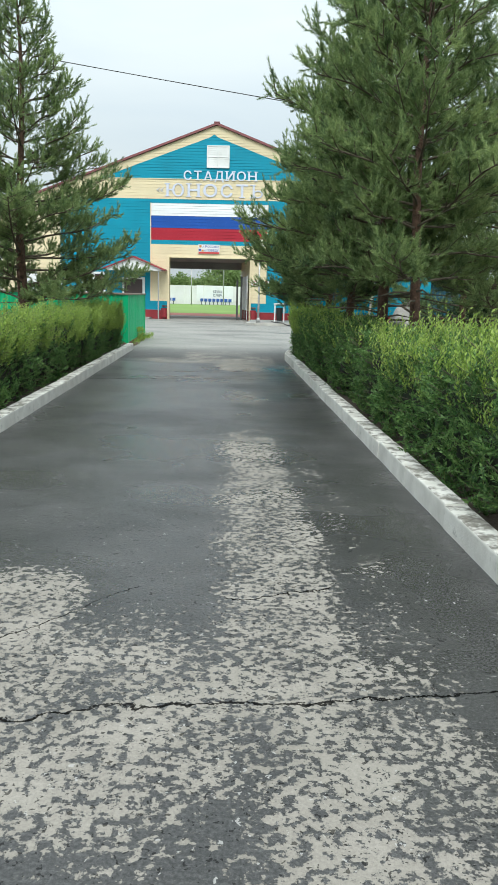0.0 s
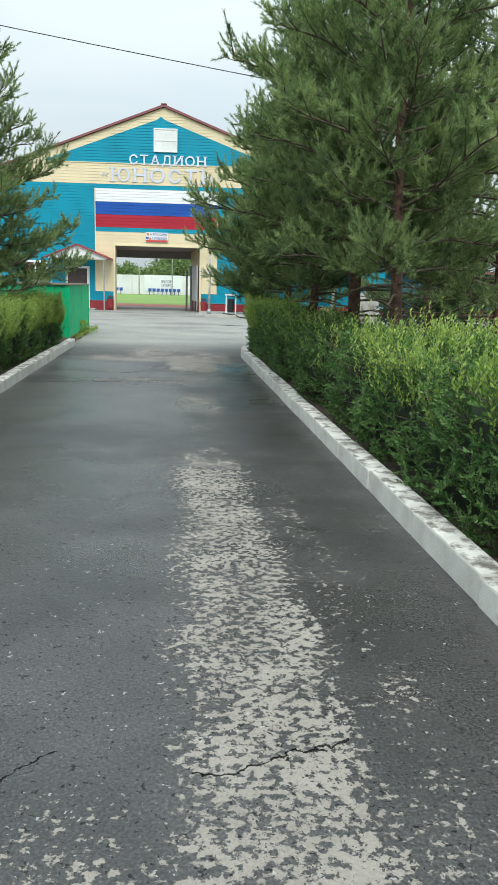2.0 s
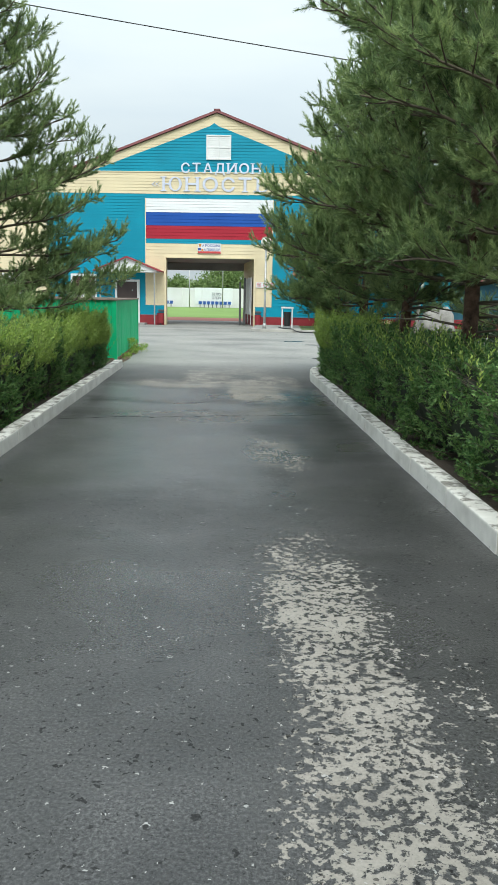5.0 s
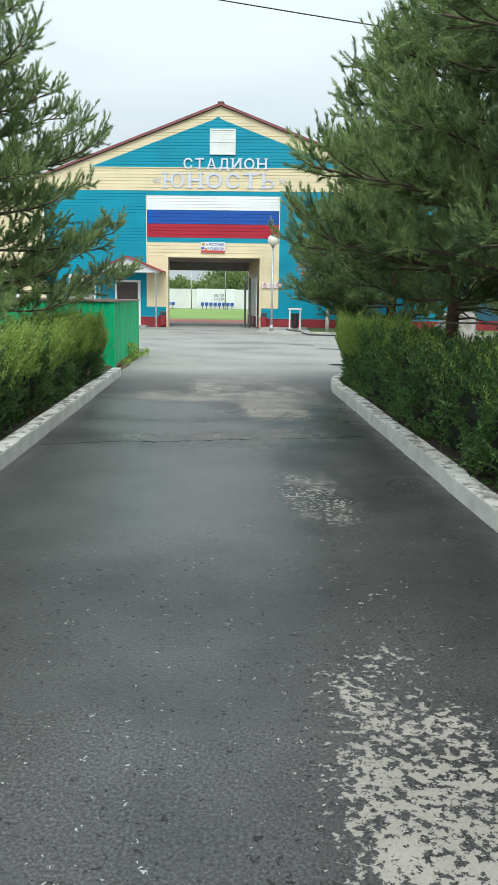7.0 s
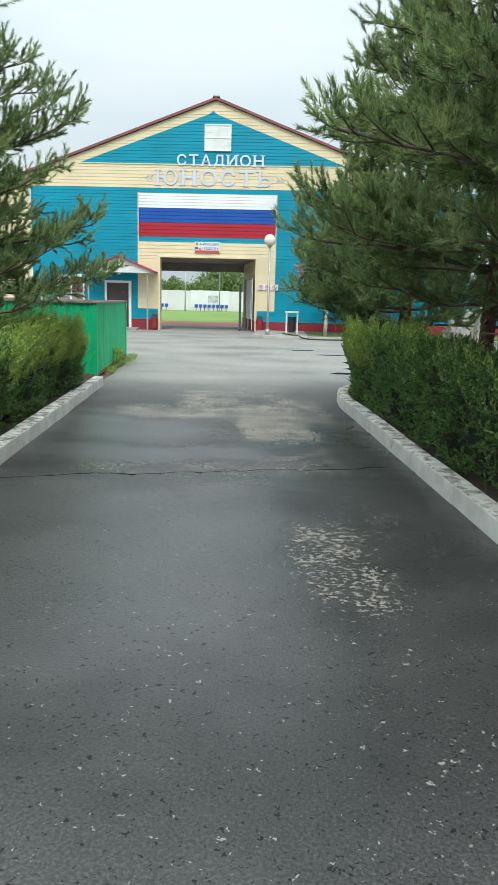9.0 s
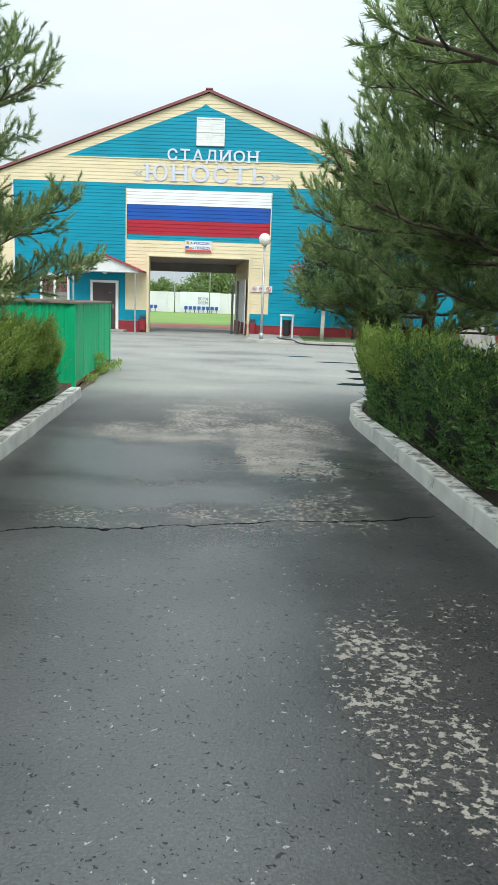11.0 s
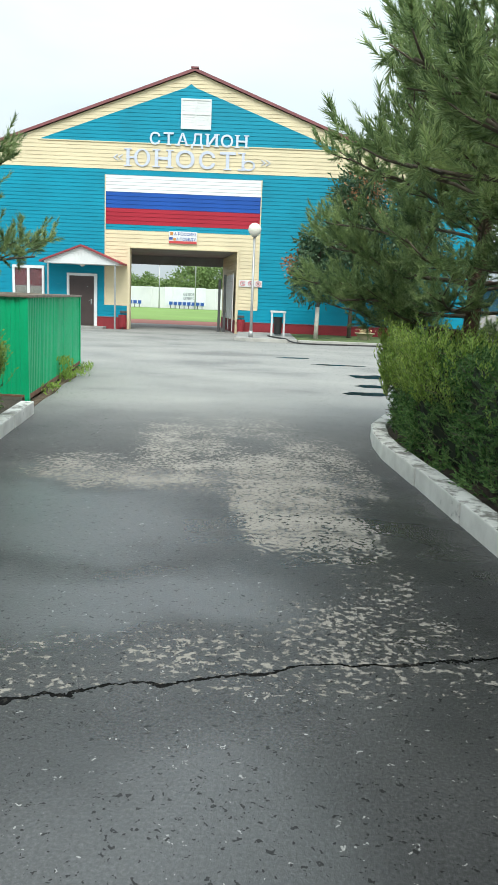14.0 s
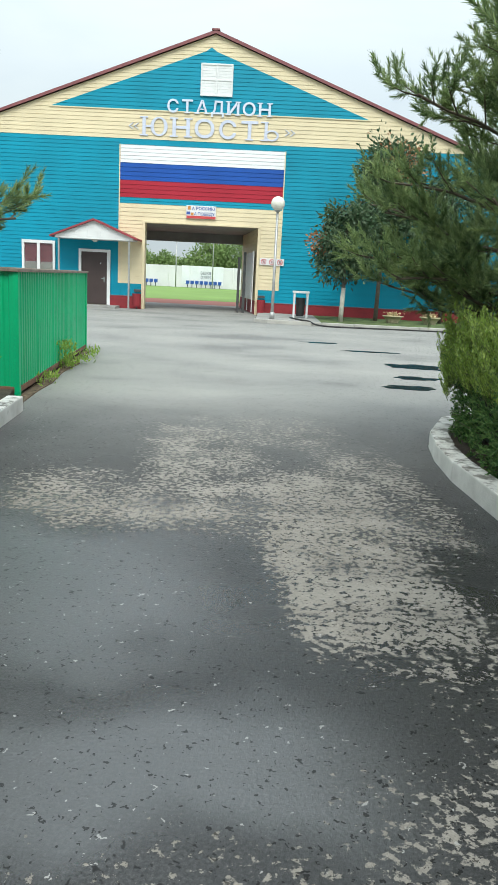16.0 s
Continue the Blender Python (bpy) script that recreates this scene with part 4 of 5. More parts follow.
# gate posts in the passage
for x in (-1.98, -1.76):
    p_ = part("gate_post", boxed(x - 0.05, x + 0.05, YF + 1.1, YF + 1.2, 0.0, 2.1 if x < -1.9 else 2.3, 0.008), DARK_STEEL)
    tagged(p_, "dark steel gate post inside the passage", "post", "gate posts")
# a slatted gate leaf folded back along the splayed wall
leaf = thing("gate_leaf", "white slatted gate leaf folded back in the passage", "gate")
for k in range(13):
    a = 0.55 + k * 0.135
    v = [(0.25, 0.155, a), (3.6, 0.155, a), (3.6, 0.135, a + 0.13), (0.25, 0.135, a + 0.13), (0.25, 0.135, a), (3.6, 0.135, a)]
    child("slat", mesh_of("slat", v, [(0, 1, 2, 3), (4, 5, 1, 0)], FLAG_WHITE), leaf).matrix_basis = sp
for a in (0.22, 1.9, 3.56):
    part("stile", boxed(a, a + 0.06, 0.10, 0.134, 0.06, 2.34, 0.006), WHITE, leaf).matrix_basis = sp
# bins against the piers
for x in (-5.68, -1.05):
    ub = thing("litter_urn", "small dark red metal litter urn at gate pier", "bin", "litter urns at the gateway")
    bm = bmesh.new()
    bmesh.ops.create_cone(bm, cap_ends=True, segments=14, radius1=0.13, radius2=0.16, depth=0.46, matrix=Matrix.Translation((x, YF - 0.28, 0.33)))
    part("body", bm, PLINTH, ub)
    part("leg", boxed(x - 0.02, x + 0.02, YF - 0.3, YF - 0.26, 0.0, 0.11), DARK_STEEL, ub)
    part("bracket", boxed(x - 0.13, x + 0.13, YF - 0.14, YF - 0.075, 0.62, 0.72, 0.01), DARK_STEEL, ub)

# low wing with the same cladding in shade-darkened teal, glimpsed between the pines
wing = thing("side_wing", "low teal and red clad wing of the stadium building", "building")
part("wall", boxed(BX1 + 0.02, 34, YF + 0.6, YF + 5, 0.5, 2.3), WING_SHADE_TEAL, wing)
part("plinth", boxed(BX1 + 0.02, 34, YF + 0.55, YF + 5.05, 0, 0.5), PLINTH, wing)
part("roof", boxed(BX1 + 0.02, 34.3, YF + 0.2, YF + 5.4, 2.3, 2.42), ROOF_RED, wing)
for k in range(6):
    part("window", boxed(10.5 + k * 3.6, 12.3 + k * 3.6, YF + 0.56, YF + 0.62, 1.25, 2.05, 0.01), GREY_WALL, wing)

# ---- stadium surroundings seen through the gateway ----
fence_far = thing("stadium_fence", "long pale board fence beyond the football pitch", "fence")
for k in range(30):
    x = -36 + k * 2.4
    part("panel", boxed(x + 0.02, x + 2.38, 96.9, 97.0, 0.0, 2.3, 0.01), BOARD, fence_far)
    part("post", boxed(x - 0.05, x + 0.05, 96.8, 96.88, 0.0, 2.35, 0.01), WHITE, fence_far)
far_sign = thing("place_banner", "white banner with grey words БЕЛОЕ ОЗЕРО on fence", "banner")
part("board", boxed(-10.5, -5.9, 96.86, 96.9, 0.35, 2.35, 0.01), FLAG_WHITE, far_sign)
word(far_sign, "БЕЛОЕ", (0.7, 0.68, 0.75, 0.9, 0.68), -8.4, -7.15, 1.45, 1.77, 96.86, 0.02, INK)
word(far_sign, "ОЗЕРО", (0.9, 0.68, 0.68, 0.68, 0.9), -8.4, -7.1, 1.0, 1.32, 96.86, 0.02, INK)


def far_seat(x, y):
    s = thing("spectator_chair", "blue plastic stadium seat in a row", "seat", "seats beyond the pitch", at=(x, y, 0))
    part("seat", boxed(-0.2, 0.2, -0.2, 0.2, 0.38, 0.43, 0.02), SEAT_BLUE, s)
    part("backrest", boxed(-0.2, 0.2, 0.2, 0.25, 0.43, 0.75, 0.02), SEAT_BLUE, s)
    part("stand", boxed(-0.04, 0.04, -0.04, 0.04, -0.02, 0.38), DARK_STEEL, s)
    return s


seat0 = far_seat(-8.2, 95.6)
for x in [-8.2 - 0.5 * k for k in range(1, 4)] + [-8.2 + 0.5 * k for k in range(1, 5)] + [-15.2 + 0.5 * k for k in range(5)]:
    copy_thing(seat0, pose(x, 95.6, 0))
for x, y, h in ((-10.8, 94.0, 4.8), (-6.8, 93.0, 7.5), (-15.2, 95, 5.2)):
    me = tubes_mesh("floodlight_pole", [([(x, y, -0.05), (x, y, h)], [0.07, 0.05])], STEEL, 8)
    tagged(new("floodlight_pole", me), "thin grey steel pole beyond the pitch", "pole", "poles by the pitch")

# ---- street lamp, bin, tubs, hose ----
sl = thing("street_lamp", "grey steel lamp post with white opal globe", "lamp post")
LX, LY = -0.64, 35.75
child("pole", tubes_mesh("pole", [([(LX, LY, 0.08), (LX, LY, 1.0), (LX, LY, 3.40)], [0.055, 0.045, 0.038])], STEEL, 12), sl)
child("base", tubes_mesh("base", [([(LX, LY, 0.09), (LX, LY, 0.32)], [0.085, 0.075])], STEEL, 12), sl)
bm = bmesh.new()
bmesh.ops.create_uvsphere(bm, u_segments=24, v_segments=16, radius=0.215, matrix=Matrix.Translation((LX, LY, 3.62)))
part("globe", bm, GLOBE, sl, "white opal globe", True)
child("collar", tubes_mesh("collar", [([(LX, LY, 3.38), (LX, LY, 3.47)], [0.08, 0.1])], STEEL, 14), sl)

tb = thing("litter_bin", "white framed litter bin with dark bucket on pavement", "bin")
bx, byy = 0.32, 37.6
for sx in (-0.22, 0.22):
    for sy in (-0.18, 0.18):
        part("leg", boxed(bx + sx - 0.03, bx + sx + 0.03, byy + sy - 0.03, byy + sy + 0.03, 0.09, 0.92, 0.006), WHITE, tb)
part("top_frame", boxed(bx - 0.28, bx + 0.28, byy - 0.24, byy + 0.24, 0.92, 0.99, 0.015), WHITE, tb)
bm = bmesh.new()
bmesh.ops.create_cone(bm, cap_ends=True, segments=18, radius1=0.13, radius2=0.17, depth=0.62, matrix=Matrix.Translation((bx, byy, 0.46)))
part("bucket", bm, RUBBER, tb, "dark bucket")


def flower_tub(x, y):
    u = thing("flower_tub", "shallow cement flower tub with pale flowers on lawn", "planter", "flower tubs on the lawn")
    prof = [(0.0, 0.09), (0.22, 0.09), (0.2, 0.14), (0.33, 0.3), (0.36, 0.3), (0.36, 0.33), (0.3, 0.33), (0.26, 0.28), (0.0, 0.28)]
    V, F, n_ = [], [], 20
    for r, z in prof:
        for s in range(n_):
            a = 2 * math.pi * s / n_
            V.append((x + r * math.cos(a), y + r * math.sin(a), z))
    for i in range(len(prof) - 1):
        for s in range(n_):
            F.append((i * n_ + s, i * n_ + (s + 1) % n_, (i + 1) * n_ + (s + 1) % n_, (i + 1) * n_ + s))
    child("bowl", mesh_of("bowl", V, F, FLOWER_TUB, True), u)
    rng = np.random.default_rng(int(x * 10))
    c = np.stack([x + rng.normal(0, 0.13, 160), y + rng.normal(0, 0.13, 160), 0.3 + rng.uniform(0, 0.14, 160)], 1)
    child("flowers", leaf_mesh("flowers", c, rng.normal(0, 1, (160, 3)), 0.06, 0.05, PETAL, rng), u, kind="stuff")
    return u


def leaf_mesh(name, centres, dirs, length, width, material, rng):
    """Small kite-shaped leaves, slightly folded, as one mesh."""
    count = len(centres)
    d = dirs / (np.linalg.norm(dirs, axis=1, keepdims=True) + 1e-9)
    a = rng.normal(0, 1, (count, 3))
    s = np.cross(d, a)
    s /= np.linalg.norm(s, axis=1, keepdims=True) + 1e-9
    nrm = np.cross(d, s)
    k = rng.uniform(0.7, 1.25, (count, 1))
    L, W = length * k, width * k
    base = centres
    tip = centres + d * L - nrm * L * 0.12
    lft = centres + d * L * 0.45 + s * W * 0.5 + nrm * W * 0.18
    rgt = centres + d * L * 0.45 - s * W * 0.5 + nrm * W * 0.18
    return fast_mesh(name, np.stack([base, rgt, tip, lft], 1), 4, material)


flower_tub(3.45, 37.4)
flower_tub(4.75, 37.6)
hose_way = np.array([(-0.05, 36.9, 0.125), (0.1, 36.2, 0.125), (0.3, 35.5, 0.125), (0.5, 35.0, 0.14), (0.72, 34.66, 0.03), (1.4, 34.5, 0.022), (2.4, 34.62, 0.022), (3.6, 34.8, 0.022), (5.6, 34.88, 0.022)])
hose_at = np.linspace(0, len(hose_way) - 1, 60)
hose_pts = [tuple(np.mean([[np.interp(q + o, range(len(hose_way)), hose_way[:, c]) for c in range(3)] for o in (-0.3, 0, 0.3)], 0)) for q in hose_at]
hose = new("hose", tubes_mesh("hose", [(hose_pts, [0.026] * 60)], RUBBER, 6))
tagged(hose, "black rubber hose lying along the kerb", "hose")

# ---- green sheet-steel enclosure ----
enc = thing("sheet_fence", "bright green corrugated steel enclosure with grey wooden coping", "fence")


def corrugated(x0, y0, x1, y1, z0, z1):
    """A trapezoid-profile sheet between two points, about 1.1 m wide."""
    length = math.hypot(x1 - x0, y1 - y0)
    dx, dy = (x1 - x0) / length, (y1 - y0) / length
    nx, ny = dy, -dx
    V, F = [], []
    s, pitch = 0.0, 0.115
    prof = []
    while s < length - 1e-6:
        for f, o in ((0.0, 0.0), (0.35, 0.0), (0.5, 0.013), (0.85, 0.013)):
            q = s + f * pitch
            if q <= length:
                prof.append((q, o))
        s += pitch
    prof.append((length, 0.0))
    for q, o in prof:
        for z in (z0, z1):
            V.append((x0 + dx * q + nx * o, y0 + dy * q + ny * o, z))
    for i in range(len(prof) - 1):
        F.append((2 * i, 2 * i + 2, 2 * i + 3, 2 * i + 1))
    return mesh_of("sheet", V, F, GREEN)


FC = [(-9.6, 19.6), (-3.33, 19.12), (-3.82, 24.1), (-9.6, 24.4)]
FTOP = 1.30
for (xa, ya), (xb, yb) in zip(FC, FC[1:]):
    count = max(1, round(math.hypot(xb - xa, yb - ya) / 1.1))
    for k in range(count):
        a, b_ = k / count, (k + 1) / count
        child("sheet", corrugated(xa + (xb - xa) * a, ya + (yb - ya) * a, xa + (xb - xa) * b_, ya + (yb - ya) * b_, 0.09, FTOP - 0.02), enc)
    ang = math.atan2(yb - ya, xb - xa)
    length = math.hypot(xb - xa, yb - ya)
    cop = part("coping", boxed(-0.04, length + 0.04, -0.05, 0.08, 0.0, 0.035, 0.006), OLD_WOOD, enc, "weathered grey wooden coping")
    cop.matrix_basis = Matrix.Translation((xa, ya, FTOP - 0.02)) @ Matrix.Rotation(ang, 4, "Z")
    sill = part("bottom_rail", boxed(0, length, -0.02, 0.045, 0.0, 0.06, 0.006), RUST, enc, "rusty bottom rail")
    sill.matrix_basis = Matrix.Translation((xa, ya, 0.05)) @ Matrix.Rotation(ang, 4, "Z")
for x, y in FC:
    part("corner_post", boxed(x - 0.028, x + 0.028, y - 0.028, y + 0.028, 0.0, FTOP - 0.021, 0.004), GREEN, enc)
# struts of a rack behind the enclosure
rack = new("pipe_rack", tubes_mesh("pipe_rack", [([(-5.05, 21.0, 0.08), (-5.05, 21.0, 1.5), (-4.25, 21.2, 1.05)], [0.015] * 3), ([(-4.6, 21.5, 0.08), (-5.0, 21.5, 1.45)], [0.015] * 2)], STEEL, 6))
tagged(rack, "thin bent steel pipes standing inside the enclosure", "rack")

# ---- plants ----
def needle_template(count, rng):
    """Needles round a shoot that points to +z and is one unit long, closing up towards the tip."""
    t = rng.uniform(0.0, 1.0, count)
    w = rng.uniform(0, 2 * math.pi, count)
    lean = rng.uniform(0.6, 1.15, count) * (1.0 - 0.55 * t)
    d = np.stack([np.cos(w) * np.sin(lean), np.sin(w) * np.sin(lean), np.cos(lean)], 1)
    base = np.stack([np.zeros(count), np.zeros(count), t], 1)
    s = np.cross(d, rng.normal(0, 1, (count, 3)))
    s /= np.linalg.norm(s, axis=1, keepdims=True)
    return base, d, s


def pine(x, y, height, profile, z0, radius, seed, label, density=1.0, needles=70, lean=(0, 0), dead=True, reach=()):
    rng = np.random.default_rng(seed)
    root = thing("pine_tree", label, "tree", "young pines along the drive", at=(x, y, 0.07))
    tz = np.linspace(-0.1, height, 12)
    bend = np.stack([lean[0] * (tz / height) + 0.05 * np.sin(tz * 1.1 + seed), lean[1] * (tz / height) + 0.05 * np.cos(tz * 0.9 + seed), tz], 1)
    bend[:, :2] -= bend[0, :2]
    child("trunk", tubes_mesh("trunk", [(bend, radius * (1.12 - tz / height * 1.02))], BARK, 12), root)
    at = lambda z: np.array([np.interp(z, tz, bend[:, 0]), np.interp(z, tz, bend[:, 1]), z])
    limbs, twigs, shoots = [], [], []
    z = z0
    turn = rng.uniform(0, 6.28)
    plan = []
    while z < height - 0.12:
        f = (z - z0) / (height - z0)
        for k in range(int(rng.integers(4, 6))):
            rise = 0.10 + 0.75 * f + rng.normal(0, 0.09)
            reach_ = profile(f)
            for again in range(3):
                reach_ = profile(min(1.0, f + 0.8 * rise * reach_ / (height - z0)))
            plan.append((z, f, turn + k * 6.283 / 4.6 + rng.normal(0, 0.3), max(0.12, reach_ * rng.uniform(0.68, 1.08) - 0.15), rise))
        z += rng.uniform(0.20, 0.30) / density
        turn += 0.9
    plan += [(rz, max(0, (rz - z0) / (height - z0)), radians(deg), rl, rr) for rz, deg, rl, rr in reach]
    for z, f, az, L, rise in plan:
        if L > 0:
            curl = 0.13 * (1 - f)
            out = np.array([math.cos(az), math.sin(az), 0.0])
            side = np.array([-math.sin(az), math.cos(az), 0.0])
            sway = rng.normal(0, 0.12)
            o = at(z + rng.uniform(-0.06, 0.06))
            P = lambda s: o + out * (L * s * (1 - 0.15 * f * s)) + side * (L * sway * s * s) + np.array([0, 0, L * (rise * s * 0.75 - 0.02 * s * (1 - f) + curl * s * s) + 0.07 * math.sin(7 * s + az * 3) * s])
            ss = np.linspace(0, 1, 7)
            limbs.append(([P(s) for s in ss], 0.20 * radius * (1 - 0.6 * f) * (1.05 - 0.85 * ss) + 0.004))
            # side boughs, each ending in a tuft of bottle-brush shoots
            n_b = max(3, int(L * 7.5 * density))
            for j in range(n_b):
                s = 0.22 + 0.78 * (j + rng.uniform(0.2, 0.8)) / n_b
                q = P(min(1, s))
                fwd = P(min(1.0, s)) - P(min(1.0, s) - 0.08)
                fwd /= np.linalg.norm(fwd)
                sg = 1 if j % 2 else -1
                bl = (0.16 + 0.42 * (1 - s) * L / 1.8 + 0.10 * rng.random()) * (0.7 + 0.35 * min(1, L / 1.5))
                d = fwd * 0.8 + side * sg * rng.uniform(0.3, 1.0) + np.array([0, 0, rng.uniform(-0.2, 0.45)])
                d /= np.linalg.norm(d)
                e = q + d * bl + np.array([0, 0, 0.04])
                twigs.append(([q, (q + e) / 2 - np.array([0, 0, 0.012]), e], [0.008, 0.006, 0.004]))
                m = max(5, int(bl / 0.036))
                for i in range(m):
                    u = 0.25 + 0.75 * (i + rng.uniform(0, 1)) / m
                    c = q + (e - q) * u
                    dd = d * 0.7 + rng.normal(0, 0.5, 3) + np.array([0, 0, 0.35])
                    dd /= np.linalg.norm(dd)
                    ln = rng.uniform(0.09, 0.16)
                    shoots.append((c, dd, ln))
                    if rng.random() < 0.35:
                        shoots.append((c + dd * ln * 0.8, dd * 0.7 + rng.normal(0, 0.2, 3) + np.array([0, 0, 0.5]), rng.uniform(0.10, 0.2)))
                shoots.append((e - d * 0.02, d * 0.7 + np.array([0, 0, 0.7]) + rng.normal(0, 0.15, 3), rng.uniform(0.14, 0.26)))
            tipd = P(1.0) - P(0.9)
            shoots.append((P(1.0), tipd / np.linalg.norm(tipd) * 0.7 + np.array([0, 0, 0.6]), 0.22))
    shoots.append((at(height), np.array([0, 0, 1.0]), 0.3))
    if dead:
        for k in range(7):
            az = rng.uniform(0, 6.28)
            zz = z0 * rng.uniform(0.55, 0.98)
            L = rng.uniform(0.4, 1.1)
            o = at(zz)
            e = o + np.array([math.cos(az) * L, math.sin(az) * L, rng.uniform(-0.1, 0.12)])
            limbs.append(([o, (o + e) / 2 + np.array([0, 0, 0.04]), e], [0.016, 0.011, 0.005]))
    for limb in limbs:
        child("limb", tubes_mesh("limb", [limb], TWIG, 6), root)
    child("twig_mass", tubes_mesh("twig_mass", twigs, TWIG, 3), root, kind="stuff")
    S = len(shoots)
    C = np.array([s[0] for s in shoots])
    D = np.array([s[1] for s in shoots])
    D /= np.linalg.norm(D, axis=1, keepdims=True)
    LN = np.array([s[2] for s in shoots])[:, None]
    A = np.cross(D, rng.normal(0, 1, (S, 3)))
    A /= np.linalg.norm(A, axis=1, keepdims=True)
    B = np.cross(D, A)
    tris = []
    for var in range(3):
        pick = np.arange(S) % 3 == var
        base, d, s = needle_template(needles, rng)
        R = np.stack([A[pick], B[pick], D[pick]], 2)
        pb = C[pick][:, None, :] + np.einsum("sij,nj->sni", R, base) * LN[pick][:, None, :]
        pd = np.einsum("sij,nj->sni", R, d)
        ps_ = np.einsum("sij,nj->sni", R, s)
        ln = rng.uniform(0.038, 0.065, (pick.sum(), needles, 1))
        tris.append(np.stack([pb - ps_ * 0.0030, pb + ps_ * 0.0030, pb + pd * ln], 2).reshape(-1, 3, 3))
    child("needle_mass", fast_mesh("needle_mass", np.concatenate(tris), 3, NEEDLE), root, kind="stuff")
    return root


def crown(*steps):
    """Reach of the limb tips by the share of the crown's height."""
    shares = [k / (len(steps) - 1) for k in range(len(steps))]
    return lambda f: float(np.interp(f, shares, steps))


full = lambda wide: crown(*(wide * k for k in (0.85, 1.02, 1.0, 0.86, 0.66, 0.42, 0.05)))
pine(1.50, 17.45, 5.5, crown(1.6, 1.9, 1.8, 1.55, 1.3, 0.85, 0.05), 1.0, 0.085, 11, "young pine with low dead limbs behind the hedge end", reach=((1.5, 159, 1.75, 0.2), (1.3, 168, 1.6, 0.05), (1.1, 150, 1.4, 0.0)))
pine(1.62, 13.65, 5.8, crown(1.7, 2.0, 1.8, 1.35, 1.0, 0.7, 0.05), 1.3, 0.075, 12, "young dark green pine rising from the hedge bed", reach=((1.7, 199, 1.8, 0.05),))
pine(1.90, 11.30, 6.9, full(1.9), 1.5, 0.08, 13, "tall full pine with reddish trunk behind the hedge", reach=((1.9, 198, 2.0, 0.15),))
pine(2.10, 9.45, 6.3, full(1.6), 1.5, 0.065, 14, "pine with reddish trunk close behind the hedge")
pine(4.30, 12.6, 7.2, full(2.3), 1.2, 0.085, 15, "pine with slender trunk in the second row", 0.85, 50)
pine(4.6, 17.8, 5.4, full(2.2), 0.85, 0.08, 16, "pine in the second row by the forecourt", 0.8, 50)
pine(-4.35, 14.7, 7.0, crown(2.35, 2.5, 2.2, 1.75, 1.4, 1.05, 0.65, 0.05), 1.1, 0.1, 21, "tall pine in front of the green enclosure", reach=((1.4, 31.5, 2.72, -0.06), (1.9, 22, 2.2, 0.02)))


